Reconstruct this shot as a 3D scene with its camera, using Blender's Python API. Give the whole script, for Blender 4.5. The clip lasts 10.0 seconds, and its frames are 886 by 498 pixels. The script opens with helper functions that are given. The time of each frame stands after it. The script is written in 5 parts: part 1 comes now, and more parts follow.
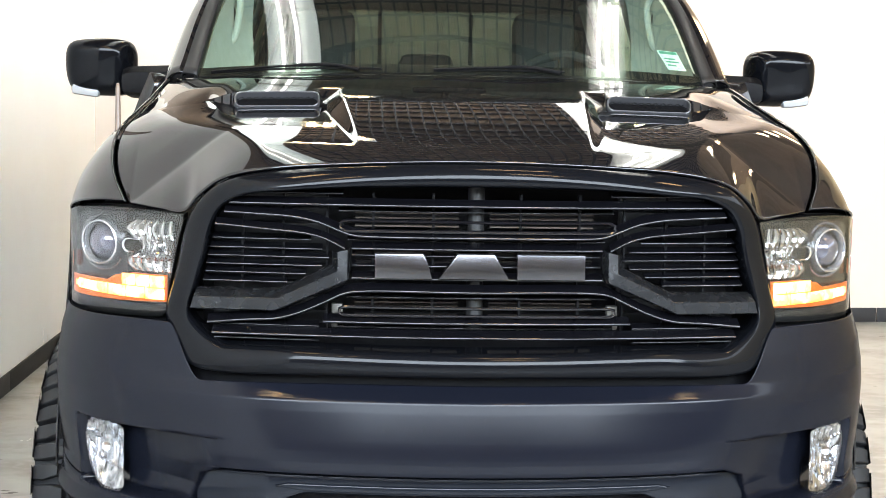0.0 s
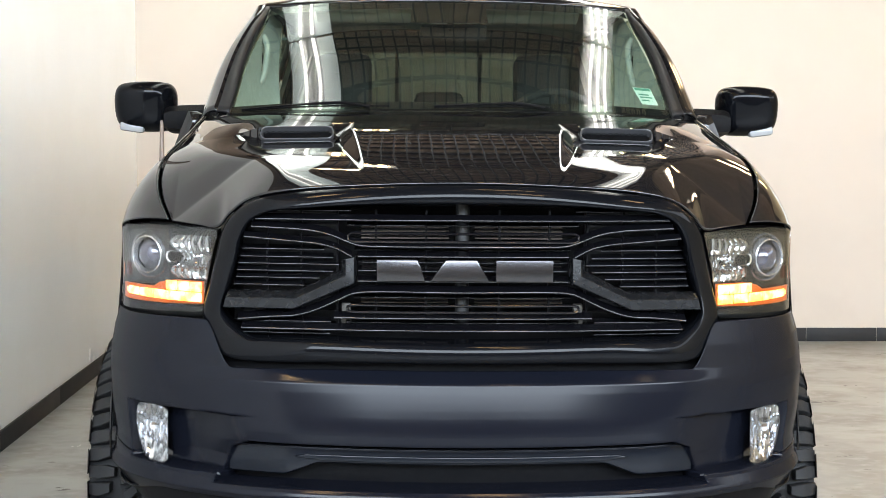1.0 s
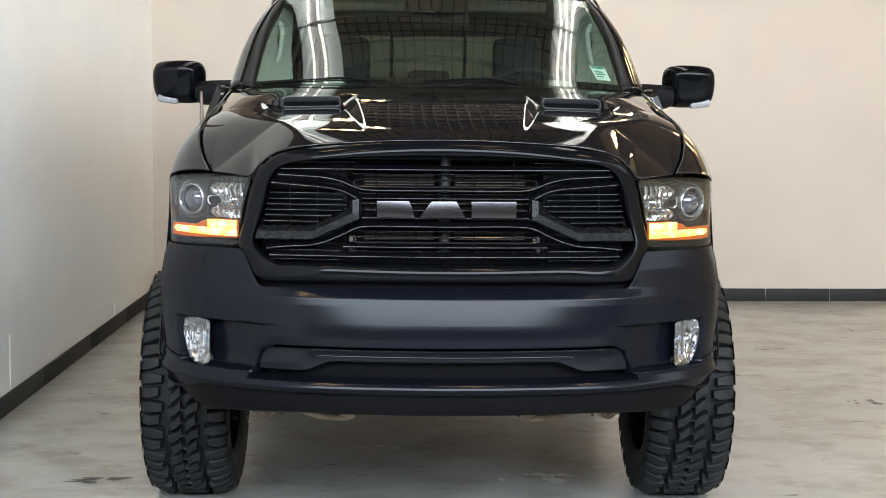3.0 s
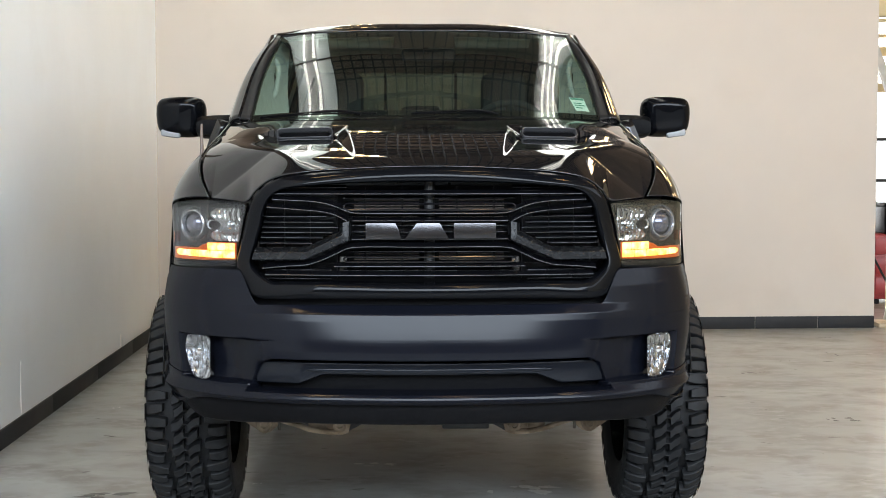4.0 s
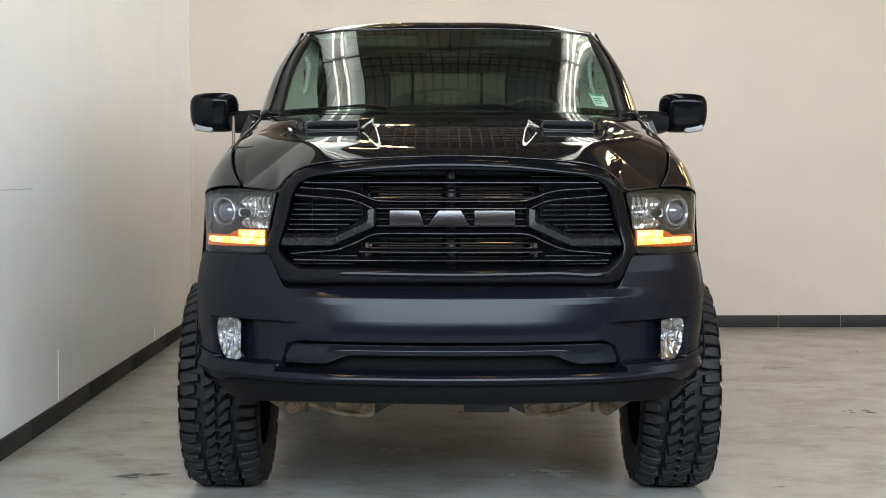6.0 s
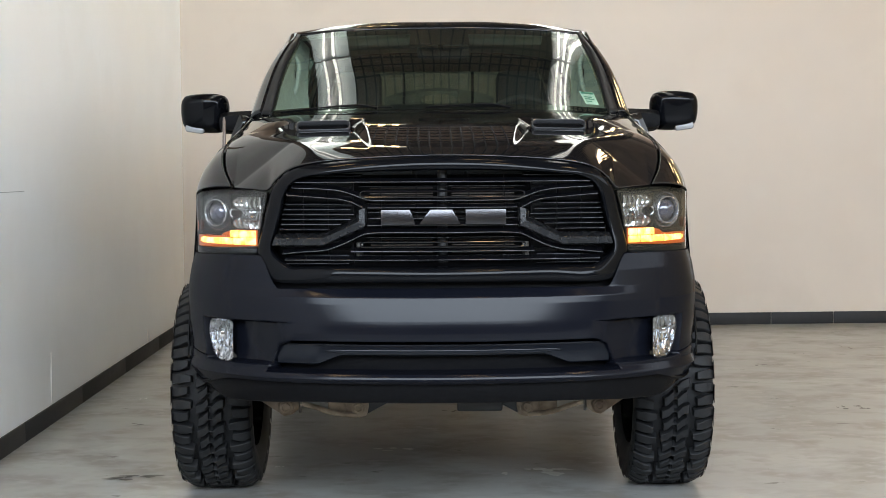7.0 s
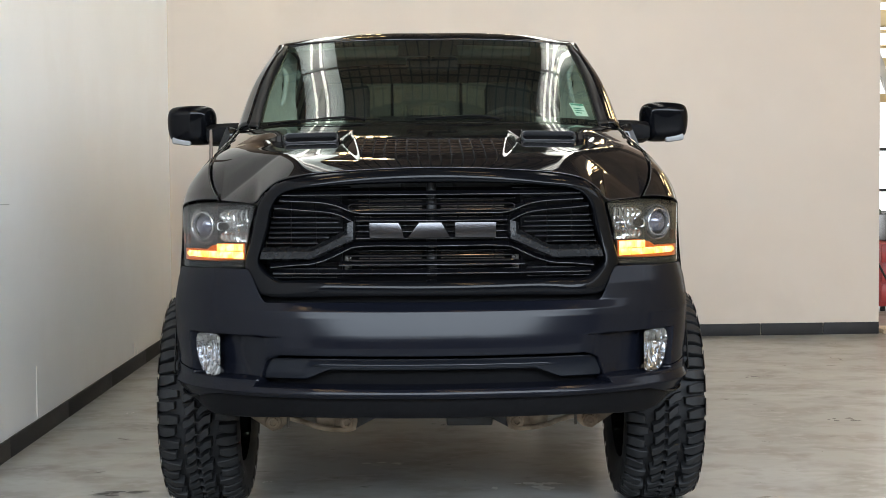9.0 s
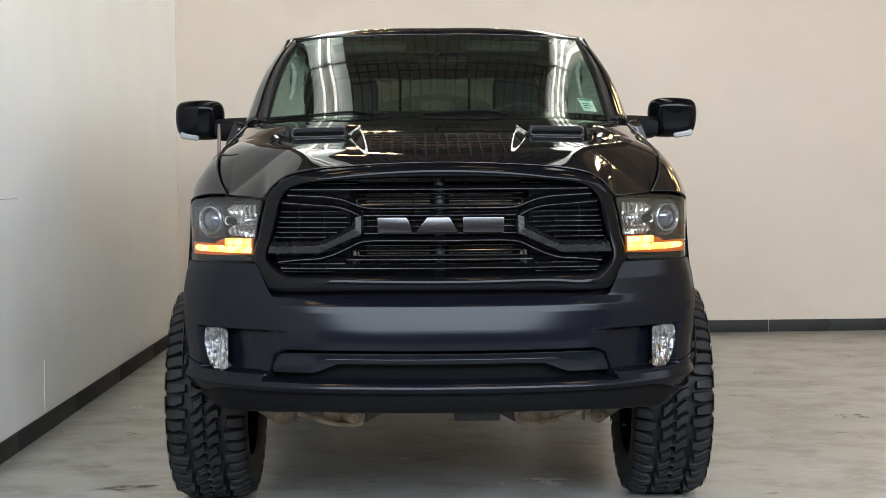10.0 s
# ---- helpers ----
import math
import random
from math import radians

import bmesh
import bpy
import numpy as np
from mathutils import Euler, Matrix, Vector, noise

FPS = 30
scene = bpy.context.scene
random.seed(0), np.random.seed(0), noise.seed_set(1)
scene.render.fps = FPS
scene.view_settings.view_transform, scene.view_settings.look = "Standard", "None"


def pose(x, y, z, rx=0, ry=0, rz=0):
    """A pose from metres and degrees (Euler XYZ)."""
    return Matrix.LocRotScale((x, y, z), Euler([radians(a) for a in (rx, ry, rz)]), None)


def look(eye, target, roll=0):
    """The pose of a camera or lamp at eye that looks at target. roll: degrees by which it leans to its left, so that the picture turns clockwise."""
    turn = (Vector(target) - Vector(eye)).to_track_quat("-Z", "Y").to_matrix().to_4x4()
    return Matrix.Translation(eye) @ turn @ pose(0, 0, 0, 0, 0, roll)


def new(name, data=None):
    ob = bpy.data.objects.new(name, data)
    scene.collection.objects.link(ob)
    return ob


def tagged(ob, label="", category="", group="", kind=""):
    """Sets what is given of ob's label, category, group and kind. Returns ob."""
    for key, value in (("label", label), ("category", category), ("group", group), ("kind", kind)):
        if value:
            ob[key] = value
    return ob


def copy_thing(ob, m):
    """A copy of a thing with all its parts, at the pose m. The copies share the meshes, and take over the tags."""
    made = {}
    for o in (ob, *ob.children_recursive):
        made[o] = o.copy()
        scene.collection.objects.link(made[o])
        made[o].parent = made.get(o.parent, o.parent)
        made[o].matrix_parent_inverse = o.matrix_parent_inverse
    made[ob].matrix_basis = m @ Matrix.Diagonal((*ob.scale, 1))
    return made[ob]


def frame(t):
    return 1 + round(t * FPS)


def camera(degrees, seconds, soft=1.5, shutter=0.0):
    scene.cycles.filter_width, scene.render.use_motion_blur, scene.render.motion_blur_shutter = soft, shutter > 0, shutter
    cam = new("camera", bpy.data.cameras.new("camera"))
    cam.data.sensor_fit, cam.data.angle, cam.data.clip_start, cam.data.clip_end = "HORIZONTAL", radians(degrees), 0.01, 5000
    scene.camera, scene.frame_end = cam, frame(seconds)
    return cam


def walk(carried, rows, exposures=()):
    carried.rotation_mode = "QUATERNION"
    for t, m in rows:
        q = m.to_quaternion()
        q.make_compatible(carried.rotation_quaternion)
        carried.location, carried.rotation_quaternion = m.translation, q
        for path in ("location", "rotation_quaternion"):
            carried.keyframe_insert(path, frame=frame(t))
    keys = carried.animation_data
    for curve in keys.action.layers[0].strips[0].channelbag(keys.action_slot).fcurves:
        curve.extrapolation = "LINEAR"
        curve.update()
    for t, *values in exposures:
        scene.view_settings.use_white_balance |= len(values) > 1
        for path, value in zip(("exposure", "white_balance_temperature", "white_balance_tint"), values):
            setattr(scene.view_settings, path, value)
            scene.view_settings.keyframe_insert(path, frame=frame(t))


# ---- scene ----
PATH = [
    (0.0, -0.2235, -3.4834, 1.5592, -0.0463, -0.1041, 0.0167), (0.5, -0.1675, -3.8012, 1.5548, -0.0331, -0.0863, 0.0157),
    (1.0, -0.1367, -4.1124, 1.5543, -0.0220, -0.0810, 0.0075), (1.5, -0.1582, -4.4231, 1.5292, -0.0202, -0.0827, 0.0083),
    (2.0, -0.1244, -4.6774, 1.5323, -0.0128, -0.0892, 0.0070), (3.3, -0.1400, -5.2472, 1.4984, -0.0351, -0.0924, 0.0035),
    (3.5, -0.1292, -5.3161, 1.4908, -0.0379, -0.0803, -0.0021), (4.0, -0.0737, -5.4679, 1.4610, -0.0230, -0.0646, -0.0011),
    (4.5, -0.0456, -5.5943, 1.4294, -0.0038, -0.0663, 0.0026), (5.0, -0.0527, -5.6484, 1.4087, 0.0009, -0.0626, 0.0031),
    (5.5, -0.0469, -5.6788, 1.4034, -0.0004, -0.0599, 0.0038), (7.0, -0.0317, -5.6917, 1.3968, -0.0060, -0.0597, -0.0067),
    (7.5, -0.0324, -5.6724, 1.3968, -0.0085, -0.0571, -0.0079), (8.0, -0.0349, -5.6599, 1.3937, -0.0117, -0.0542, -0.0081),
    (8.5, -0.0334, -5.6464, 1.3956, -0.0134, -0.0535, -0.0084), (9.0, -0.0349, -5.6396, 1.4033, -0.0139, -0.0527, -0.0084),
    (9.5, -0.0365, -5.6385, 1.4026, -0.0118, -0.0540, -0.0067), (10.0, -0.0379, -5.6343, 1.3994, -0.0091, -0.0554, -0.0065),
]


def view(x, y, z, yaw, pitch, roll):
    """A camera pose from an eye and its turn in radians; yaw 0 looks along +y."""
    ahead = Vector((-math.sin(yaw) * math.cos(pitch), math.cos(yaw) * math.cos(pitch), math.sin(pitch)))
    right = Vector((math.cos(yaw), math.sin(yaw), 0))
    up = right.cross(ahead)
    r = right * math.cos(roll) + up * math.sin(roll)
    u = up * math.cos(roll) - right * math.sin(roll)
    m = Matrix((r, u, -ahead)).transposed().to_4x4()
    m.translation = (x, y, z)
    return m


cam = camera(32.83, 10.0, soft=0.9)
EXPOSURES = [(0.0, 0.84), (0.5, 0.57), (1.0, 0.33), (1.5, 0.2), (2.0, 0.09), (3.5, -0.15), (5.0, -0.3), (10.0, -0.36)]
walk(cam, [(r[0], view(*r[1:])) for r in PATH], EXPOSURES)

# ---- world and lights ----
world = bpy.data.worlds.new("daylight")
scene.world = world
world.use_nodes = True
wn = world.node_tree
sky = wn.nodes.new("ShaderNodeTexSky")
sky.sky_type, sky.sun_disc = "NISHITA", False
sky.sun_elevation, sky.sun_rotation = radians(38), radians(160)
wn.nodes["Background"].inputs["Strength"].default_value = 0.12
wn.links.new(sky.outputs[0], wn.nodes["Background"].inputs["Color"])


def area_lamp(name, m, sx, sy, power, colour):
    d = bpy.data.lights.new(name, "AREA")
    d.shape, d.size, d.size_y, d.energy, d.color = "RECTANGLE", sx, sy, power, colour
    ob = new(name, d)
    ob.matrix_world = m
    return ob


HALL_POWER, FRONT_POWER, SIDE_POWER, TUBE_GLOW = 1500.0, 3150.0, 150.0, 9.5
# Assumed front light, stretched left past the room to brighten the bumper's reflection.
area_lamp("front_daylight", look((-2.2, -7.1, 3.8), (-2.2, 0, 0.8)), 20.8, 2.6, FRONT_POWER, (0.77, 0.88, 1.0))
# Added lamp out of view on the right; brightens floor and walls.
area_lamp("side_fill", look((8.85, -2.4, 4.2), (0, -2.4, 1.6)), 9.6, 1.4, SIDE_POWER, (0.92, 0.96, 1.0))
# Added lamp before the solid far wall; brightens the hall ceiling.
area_lamp("hall_fill", look((3.5, 19.85, 1.7), (3.5, 0, 2.6)), 9.0, 2.8, HALL_POWER, (0.95, 0.97, 1.0))


# ---- materials ----
def material(name, colour, rough=0.5, metal=0.0, coat=0.0, coat_rough=0.03, spec=0.5):
    m = bpy.data.materials.new(name)
    m.use_nodes = True
    b = m.node_tree.nodes["Principled BSDF"]
    b.inputs["Base Color"].default_value = (*colour, 1)
    b.inputs["Roughness"].default_value, b.inputs["Metallic"].default_value = rough, metal
    b.inputs["Coat Weight"].default_value, b.inputs["Coat Roughness"].default_value = coat, coat_rough
    b.inputs["Specular IOR Level"].default_value = spec
    return m


def varied(m, scale, low, high, rough=(0.4, 0.6), bump=0.0, detail=6, second=0.0, colour2=None, stretch=(1, 1, 1), ramp=(0.35, 0.7)):
    """Two-scale colour, roughness and relief from noise in object space."""
    t = m.node_tree
    b = t.nodes["Principled BSDF"]
    co, mp = t.nodes.new("ShaderNodeTexCoord"), t.nodes.new("ShaderNodeMapping")
    mp.inputs["Scale"].default_value = stretch
    t.links.new(co.outputs["Object"], mp.inputs["Vector"])
    n = t.nodes.new("ShaderNodeTexNoise")
    n.inputs["Scale"].default_value, n.inputs["Detail"].default_value = scale, detail
    t.links.new(mp.outputs[0], n.inputs["Vector"])
    r = t.nodes.new("ShaderNodeValToRGB")
    r.color_ramp.elements[0].position, r.color_ramp.elements[1].position = ramp
    r.color_ramp.elements[0].color, r.color_ramp.elements[1].color = (*low, 1), (*high, 1)
    t.links.new(n.outputs[0], r.inputs[0])
    out = r.outputs[0]
    if second:
        n2 = t.nodes.new("ShaderNodeTexNoise")
        n2.inputs["Scale"].default_value, n2.inputs["Detail"].default_value = second, 8
        t.links.new(mp.outputs[0], n2.inputs["Vector"])
        r2 = t.nodes.new("ShaderNodeValToRGB")
        r2.color_ramp.elements[0].position, r2.color_ramp.elements[1].position = 0.52, 0.66
        t.links.new(n2.outputs[0], r2.inputs[0])
        mix = t.nodes.new("ShaderNodeMix")
        mix.data_type = "RGBA"
        mix.inputs["B"].default_value = (*(colour2 or low), 1)
        t.links.new(r2.outputs[0], mix.inputs["Factor"])
        t.links.new(out, mix.inputs["A"])
        out = mix.outputs["Result"]
    t.links.new(out, b.inputs["Base Color"])
    mr = t.nodes.new("ShaderNodeMapRange")
    mr.inputs["To Min"].default_value, mr.inputs["To Max"].default_value = rough
    t.links.new(n.outputs[0], mr.inputs["Value"])
    t.links.new(mr.outputs[0], b.inputs["Roughness"])
    if bump:
        f = t.nodes.new("ShaderNodeTexNoise")
        f.inputs["Scale"].default_value, f.inputs["Detail"].default_value = scale * 9, 4
        t.links.new(mp.outputs[0], f.inputs["Vector"])
        bp = t.nodes.new("ShaderNodeBump")
        bp.inputs["Strength"].default_value, bp.inputs["Distance"].default_value = bump, 0.004
        t.links.new(f.outputs[0], bp.inputs["Height"])
        t.links.new(bp.outputs[0], b.inputs["Normal"])
    return m


def glow(name, colour, strength):
    m = material(name, colour, 0.3)
    b = m.node_tree.nodes["Principled BSDF"]
    b.inputs["Emission Color"].default_value = (*colour, 1)
    b.inputs["Emission Strength"].default_value = strength
    return m


def clear_glass(name, tint, f0=0.05, rough=0.0, dust=0.0):
    """A thin pane: tinted see-through, with a gloss that grows towards grazing sight and a faint uneven film of dust."""
    m = bpy.data.materials.new(name)
    m.use_nodes = True
    t = m.node_tree
    t.nodes.remove(t.nodes["Principled BSDF"])
    tr, gl = t.nodes.new("ShaderNodeBsdfTransparent"), t.nodes.new("ShaderNodeBsdfGlossy")
    lw, mix = t.nodes.new("ShaderNodeLayerWeight"), t.nodes.new("ShaderNodeMixShader")
    pw, mr = t.nodes.new("ShaderNodeMath"), t.nodes.new("ShaderNodeMapRange")
    lw.inputs["Blend"].default_value = 0.5
    pw.operation = "POWER"
    pw.inputs[1].default_value = 5.0
    mr.inputs["To Min"].default_value = f0
    tr.inputs[0].default_value = (*tint, 1)
    gl.inputs["Roughness"].default_value = rough
    t.links.new(lw.outputs["Facing"], pw.inputs[0])
    t.links.new(pw.outputs[0], mr.inputs["Value"])
    t.links.new(mr.outputs[0], mix.inputs[0])
    t.links.new(tr.outputs[0], mix.inputs[1])
    t.links.new(gl.outputs[0], mix.inputs[2])
    out = mix.outputs[0]
    if dust:
        film, over, fn, fr, fc = (t.nodes.new(k) for k in ("ShaderNodeBsdfDiffuse", "ShaderNodeMixShader", "ShaderNodeTexNoise", "ShaderNodeMapRange", "ShaderNodeTexCoord"))
        film.inputs[0].default_value = (0.62, 0.72, 0.62, 1)
        fn.inputs["Scale"].default_value, fn.inputs["Detail"].default_value = 4.0, 8
        fr.inputs["To Min"].default_value, fr.inputs["To Max"].default_value = 0.4 * dust, 1.6 * dust
        t.links.new(fc.outputs["Object"], fn.inputs["Vector"])
        t.links.new(fn.outputs[0], fr.inputs["Value"])
        t.links.new(fr.outputs[0], over.inputs[0])
        t.links.new(out, over.inputs[1])
        t.links.new(film.outputs[0], over.inputs[2])
        out = over.outputs[0]
    t.links.new(out, t.nodes["Material Output"].inputs[0])
    return m


def paint(name, base, coat_rough, flake=0.25):
    """Dark car paint: fine metal flake below a clear coat with faint orange peel."""
    m = material(name, base, 0.5, 0.0, 1.0, coat_rough, 0.0)
    t = m.node_tree
    b = t.nodes["Principled BSDF"]
    co = t.nodes.new("ShaderNodeTexCoord")
    n = t.nodes.new("ShaderNodeTexNoise")
    n.inputs["Scale"].default_value, n.inputs["Detail"].default_value = 900, 2
    t.links.new(co.outputs["Object"], n.inputs["Vector"])
    r = t.nodes.new("ShaderNodeValToRGB")
    r.color_ramp.elements[0].color = (*[c * (1 - flake) for c in base], 1)
    r.color_ramp.elements[1].color = (*[c * (1 + 2 * flake) for c in base], 1)
    t.links.new(n.outputs[0], r.inputs[0])
    t.links.new(r.outputs[0], b.inputs["Base Color"])
    dust = t.nodes.new("ShaderNodeTexNoise")
    dust.inputs["Scale"].default_value, dust.inputs["Detail"].default_value = 3.0, 7
    t.links.new(co.outputs["Object"], dust.inputs["Vector"])
    mr = t.nodes.new("ShaderNodeMapRange")
    mr.inputs["To Min"].default_value, mr.inputs["To Max"].default_value = coat_rough * 0.7, coat_rough * 1.4 + 0.01
    t.links.new(dust.outputs[0], mr.inputs["Value"])
    t.links.new(mr.outputs[0], b.inputs["Coat Roughness"])
    return m


PAINT = paint("black_metallic_paint", (0.0035, 0.0035, 0.0042), 0.02)
BUMPERPAINT = paint("satin_bumper_paint", (0.0038, 0.0044, 0.0071), 0.155)
BUMPERPAINT.node_tree.nodes["Principled BSDF"].inputs["Coat Weight"].default_value = 0.32
SATIN = paint("satin_black_paint", (0.0024, 0.0027, 0.0036), 0.085)
SATIN.node_tree.nodes["Principled BSDF"].inputs["Coat Weight"].default_value = 0.28
PANEL = paint("satin_graphite_panel", (0.005, 0.006, 0.0085), 0.10)
PANEL.node_tree.nodes["Principled BSDF"].inputs["Coat Weight"].default_value = 0.36
PLASTIC = varied(material("textured_black_plastic", (0.008, 0.008, 0.009), 0.55, spec=0.08), 60, (0.002, 0.002, 0.0025), (0.004, 0.004, 0.0045), (0.42, 0.6), 0.25)
GLOSSBLACK = material("gloss_black_plastic", (0.003, 0.003, 0.004), 0.13, spec=0.5)
GRAPHITE = varied(material("graphite_plastic", (0.035, 0.036, 0.04), 0.3, spec=0.36), 40, (0.005, 0.0054, 0.0062), (0.0075, 0.008, 0.009), (0.22, 0.32), 0.04)
CHROME = material("chrome", (0.82, 0.83, 0.85), 0.08, 1.0)
EMBLEM = material("dark_nickel", (0.085, 0.083, 0.087), 0.2, 1.0)
RUBBER = varied(material("tyre_rubber", (0.02, 0.02, 0.021), 0.6, spec=0.3), 25, (0.006, 0.0064, 0.0072), (0.0125, 0.013, 0.014), (0.5, 0.72), 0.2)
LAMPGREY = material("smoked_lamp_housing", (0.024, 0.021, 0.019), 0.2, 0.3)
AMBER = glow("amber_lamp_glow", (1.0, 0.20, 0.006), 0.28)
AMBER.node_tree.nodes["Principled BSDF"].inputs["Base Color"].default_value = (0.35, 0.06, 0.004, 1)
AMBERHOT = glow("amber_lamp_core", (1.0, 0.62, 0.16), 4.2)
ht = AMBERHOT.node_tree
hn, hr, hc = (ht.nodes.new(k) for k in ("ShaderNodeTexNoise", "ShaderNodeValToRGB", "ShaderNodeTexCoord"))
hn.inputs["Scale"].default_value, hn.inputs["Detail"].default_value = 26, 5
hr.color_ramp.elements[0].position, hr.color_ramp.elements[1].position = 0.40, 0.58
hr.color_ramp.elements[0].color, hr.color_ramp.elements[1].color = (0.50, 0.20, 0.012, 1), (1.0, 0.60, 0.18, 1)
ht.links.new(hc.outputs["Object"], hn.inputs["Vector"])
ht.links.new(hn.outputs[0], hr.inputs[0])
ht.links.new(hr.outputs[0], ht.nodes["Principled BSDF"].inputs["Emission Color"])
LAMPGLASS = clear_glass("lamp_cover", (0.86, 0.87, 0.88), 0.06, dust=0.004)
LENS = material("projector_lens", (0.10, 0.10, 0.13), 0.12, 0.6, 1.0, 0.0)
LAMPCHROME = material("lamp_reflector_chrome", (0.50, 0.49, 0.47), 0.10, 1.0)
RINGCHROME = material("satin_chrome_ring", (0.56, 0.56, 0.56), 0.26, 0.85)
WINDGLASS = clear_glass("windscreen_glass", (0.57, 0.71, 0.60), 0.085, dust=0.006)
BACKGLASS = clear_glass("dark_privacy_glass", (0.30, 0.315, 0.29), 0.06)
SIDEGLASS = clear_glass("side_glass", (0.48, 0.58, 0.50), 0.06)
TRIM = varied(material("grey_cloth_trim", (0.32, 0.335, 0.31), 0.8), 30, (0.29, 0.305, 0.28), (0.35, 0.365, 0.34), (0.7, 0.9), 0.1)
SEAT = varied(material("black_cloth", (0.02, 0.02, 0.02), 0.8, spec=0.05), 40, (0.016, 0.016, 0.016), (0.026, 0.026, 0.026), (0.7, 0.9), 0.2)
RUST = varied(material("surface_rusted_steel", (0.3, 0.23, 0.16), 0.7, 0.1), 14, (0.15, 0.105, 0.07), (0.42, 0.34, 0.25), (0.6, 0.85), 0.3)
DARKSTEEL = material("dark_steel", (0.03, 0.03, 0.03), 0.5, 0.6)
CORE = material("radiator_core", (0.06, 0.048, 0.037), 0.45, 0.5)
SHUTTER = material("grey_moulded_plastic", (0.006, 0.006, 0.0065), 0.45, spec=0.25)
TAB = material("zinc_plated_steel", (0.09, 0.085, 0.075), 0.45, 0.5)

# ---- mesh helpers ----
def link_mesh(name, bm, mat, smooth=True):
    bmesh.ops.recalc_face_normals(bm, faces=bm.faces)
    me = bpy.data.meshes.new(name)
    bm.to_mesh(me)
    bm.free()
    me.materials.append(mat)
    if smooth:
        me.shade_smooth()
        me.set_sharp_from_angle(angle=radians(32))
    return new(name, me)


def part(name, bm, mat, parent, label="", smooth=True):
    ob = link_mesh(name, bm, mat, smooth)
    ob.parent = parent
    if label:
        tagged(ob, label)
    return ob


def thing(name, bm, mat, label, category, group="", kind="", smooth=True):
    return tagged(link_mesh(name, bm, mat, smooth), label, category, group, kind)


def empty(name, label, category, group="", at=(0, 0, 0)):
    ob = new(name)
    ob.location = at
    ob.empty_display_size = 0.1
    return tagged(ob, label, category, group)


def solid(ob, thick, offset=-1):
    md = ob.modifiers.new("thickness", "SOLIDIFY")
    md.thickness, md.offset = thick, offset
    return ob


def grid(rows, closed=False, bm=None):
    """Quads over rows of points; closed joins the last row to the first."""
    bm = bm or bmesh.new()
    vs = [[bm.verts.new(p) for p in row] for row in rows]
    n = len(vs)
    for i in range(n if closed else n - 1):
        a, b = vs[i], vs[(i + 1) % n]
        for j in range(len(a) - 1):
            bm.faces.new((a[j], a[j + 1], b[j + 1], b[j]))
    return bm


def box(cx, cy, cz, sx, sy, sz, turn=None, bm=None, bevel=0.0):
    bm = bm or bmesh.new()
    m = Matrix.Translation((cx, cy, cz)) @ (turn or Matrix.Identity(4)) @ Matrix.Diagonal((sx, sy, sz, 1))
    made = bmesh.ops.create_cube(bm, size=1.0, matrix=m)
    if bevel:
        es = list({e for v in made["verts"] for e in v.link_edges})
        bmesh.ops.bevel(bm, geom=es, offset=bevel, segments=2, affect="EDGES", profile=0.5)
    return bm


def prism(outline, depth0, depth1, bm=None, bevel=0.0):
    """An outline in x, z pushed from depth0 (front) to depth1; either may be a function of x."""
    bm = bm or bmesh.new()
    d0 = depth0 if callable(depth0) else (lambda x: depth0)
    d1 = depth1 if callable(depth1) else (lambda x: depth1)
    f = [bm.verts.new((x, d0(x), z)) for x, z in outline]
    k = [bm.verts.new((x, d1(x), z)) for x, z in outline]
    n = len(f)
    front = bm.faces.new(f)
    bm.faces.new(k[::-1])
    for i in range(n):
        bm.faces.new((f[i], k[i], k[(i + 1) % n], f[(i + 1) % n]))
    if bevel:
        bmesh.ops.recalc_face_normals(bm, faces=bm.faces)
        bmesh.ops.bevel(bm, geom=list(front.edges), offset=bevel, segments=2, affect="EDGES", profile=0.6)
    return bm


def sweep(path, radius, sides=10, bm=None, flat=1.0, cap=True):
    """A tube along points; radius may be a list. flat squeezes it across its second axis."""
    bm = bm or bmesh.new()
    pts = [Vector(p) for p in path]
    rad = radius if isinstance(radius, (list, tuple)) else [radius] * len(pts)
    rings = []
    side = None
    for i, p in enumerate(pts):
        d = (pts[min(i + 1, len(pts) - 1)] - pts[max(i - 1, 0)]).normalized()
        if side is None:
            side = d.orthogonal().normalized()
        side = (side - d * side.dot(d)).normalized()
        up = d.cross(side)
        rings.append([bm.verts.new(p + (side * math.cos(a) + up * math.sin(a) * flat) * rad[i])
                      for a in [2 * math.pi * k / sides for k in range(sides)]])
    for a, b in zip(rings, rings[1:]):
        for k in range(sides):
            bm.faces.new((a[k], a[(k + 1) % sides], b[(k + 1) % sides], b[k]))
    if cap:
        bm.faces.new(rings[0][::-1])
        bm.faces.new(rings[-1])
    return bm


def lathe(profile, m=None, steps=32, bm=None):
    """Radius, height pairs turned about local z, then placed by m."""
    bm = bm or bmesh.new()
    m = m or Matrix.Identity(4)
    rows = [[m @ Vector((r * math.cos(2 * math.pi * k / steps), r * math.sin(2 * math.pi * k / steps), h)) for k in range(steps)] for r, h in profile]
    vs = [[bm.verts.new(p) for p in row] for row in rows]
    for a, b in zip(vs, vs[1:]):
        for k in range(steps):
            bm.faces.new((a[k], a[(k + 1) % steps], b[(k + 1) % steps], b[k]))
    bmesh.ops.remove_doubles(bm, verts=bm.verts, dist=1e-5)
    return bm


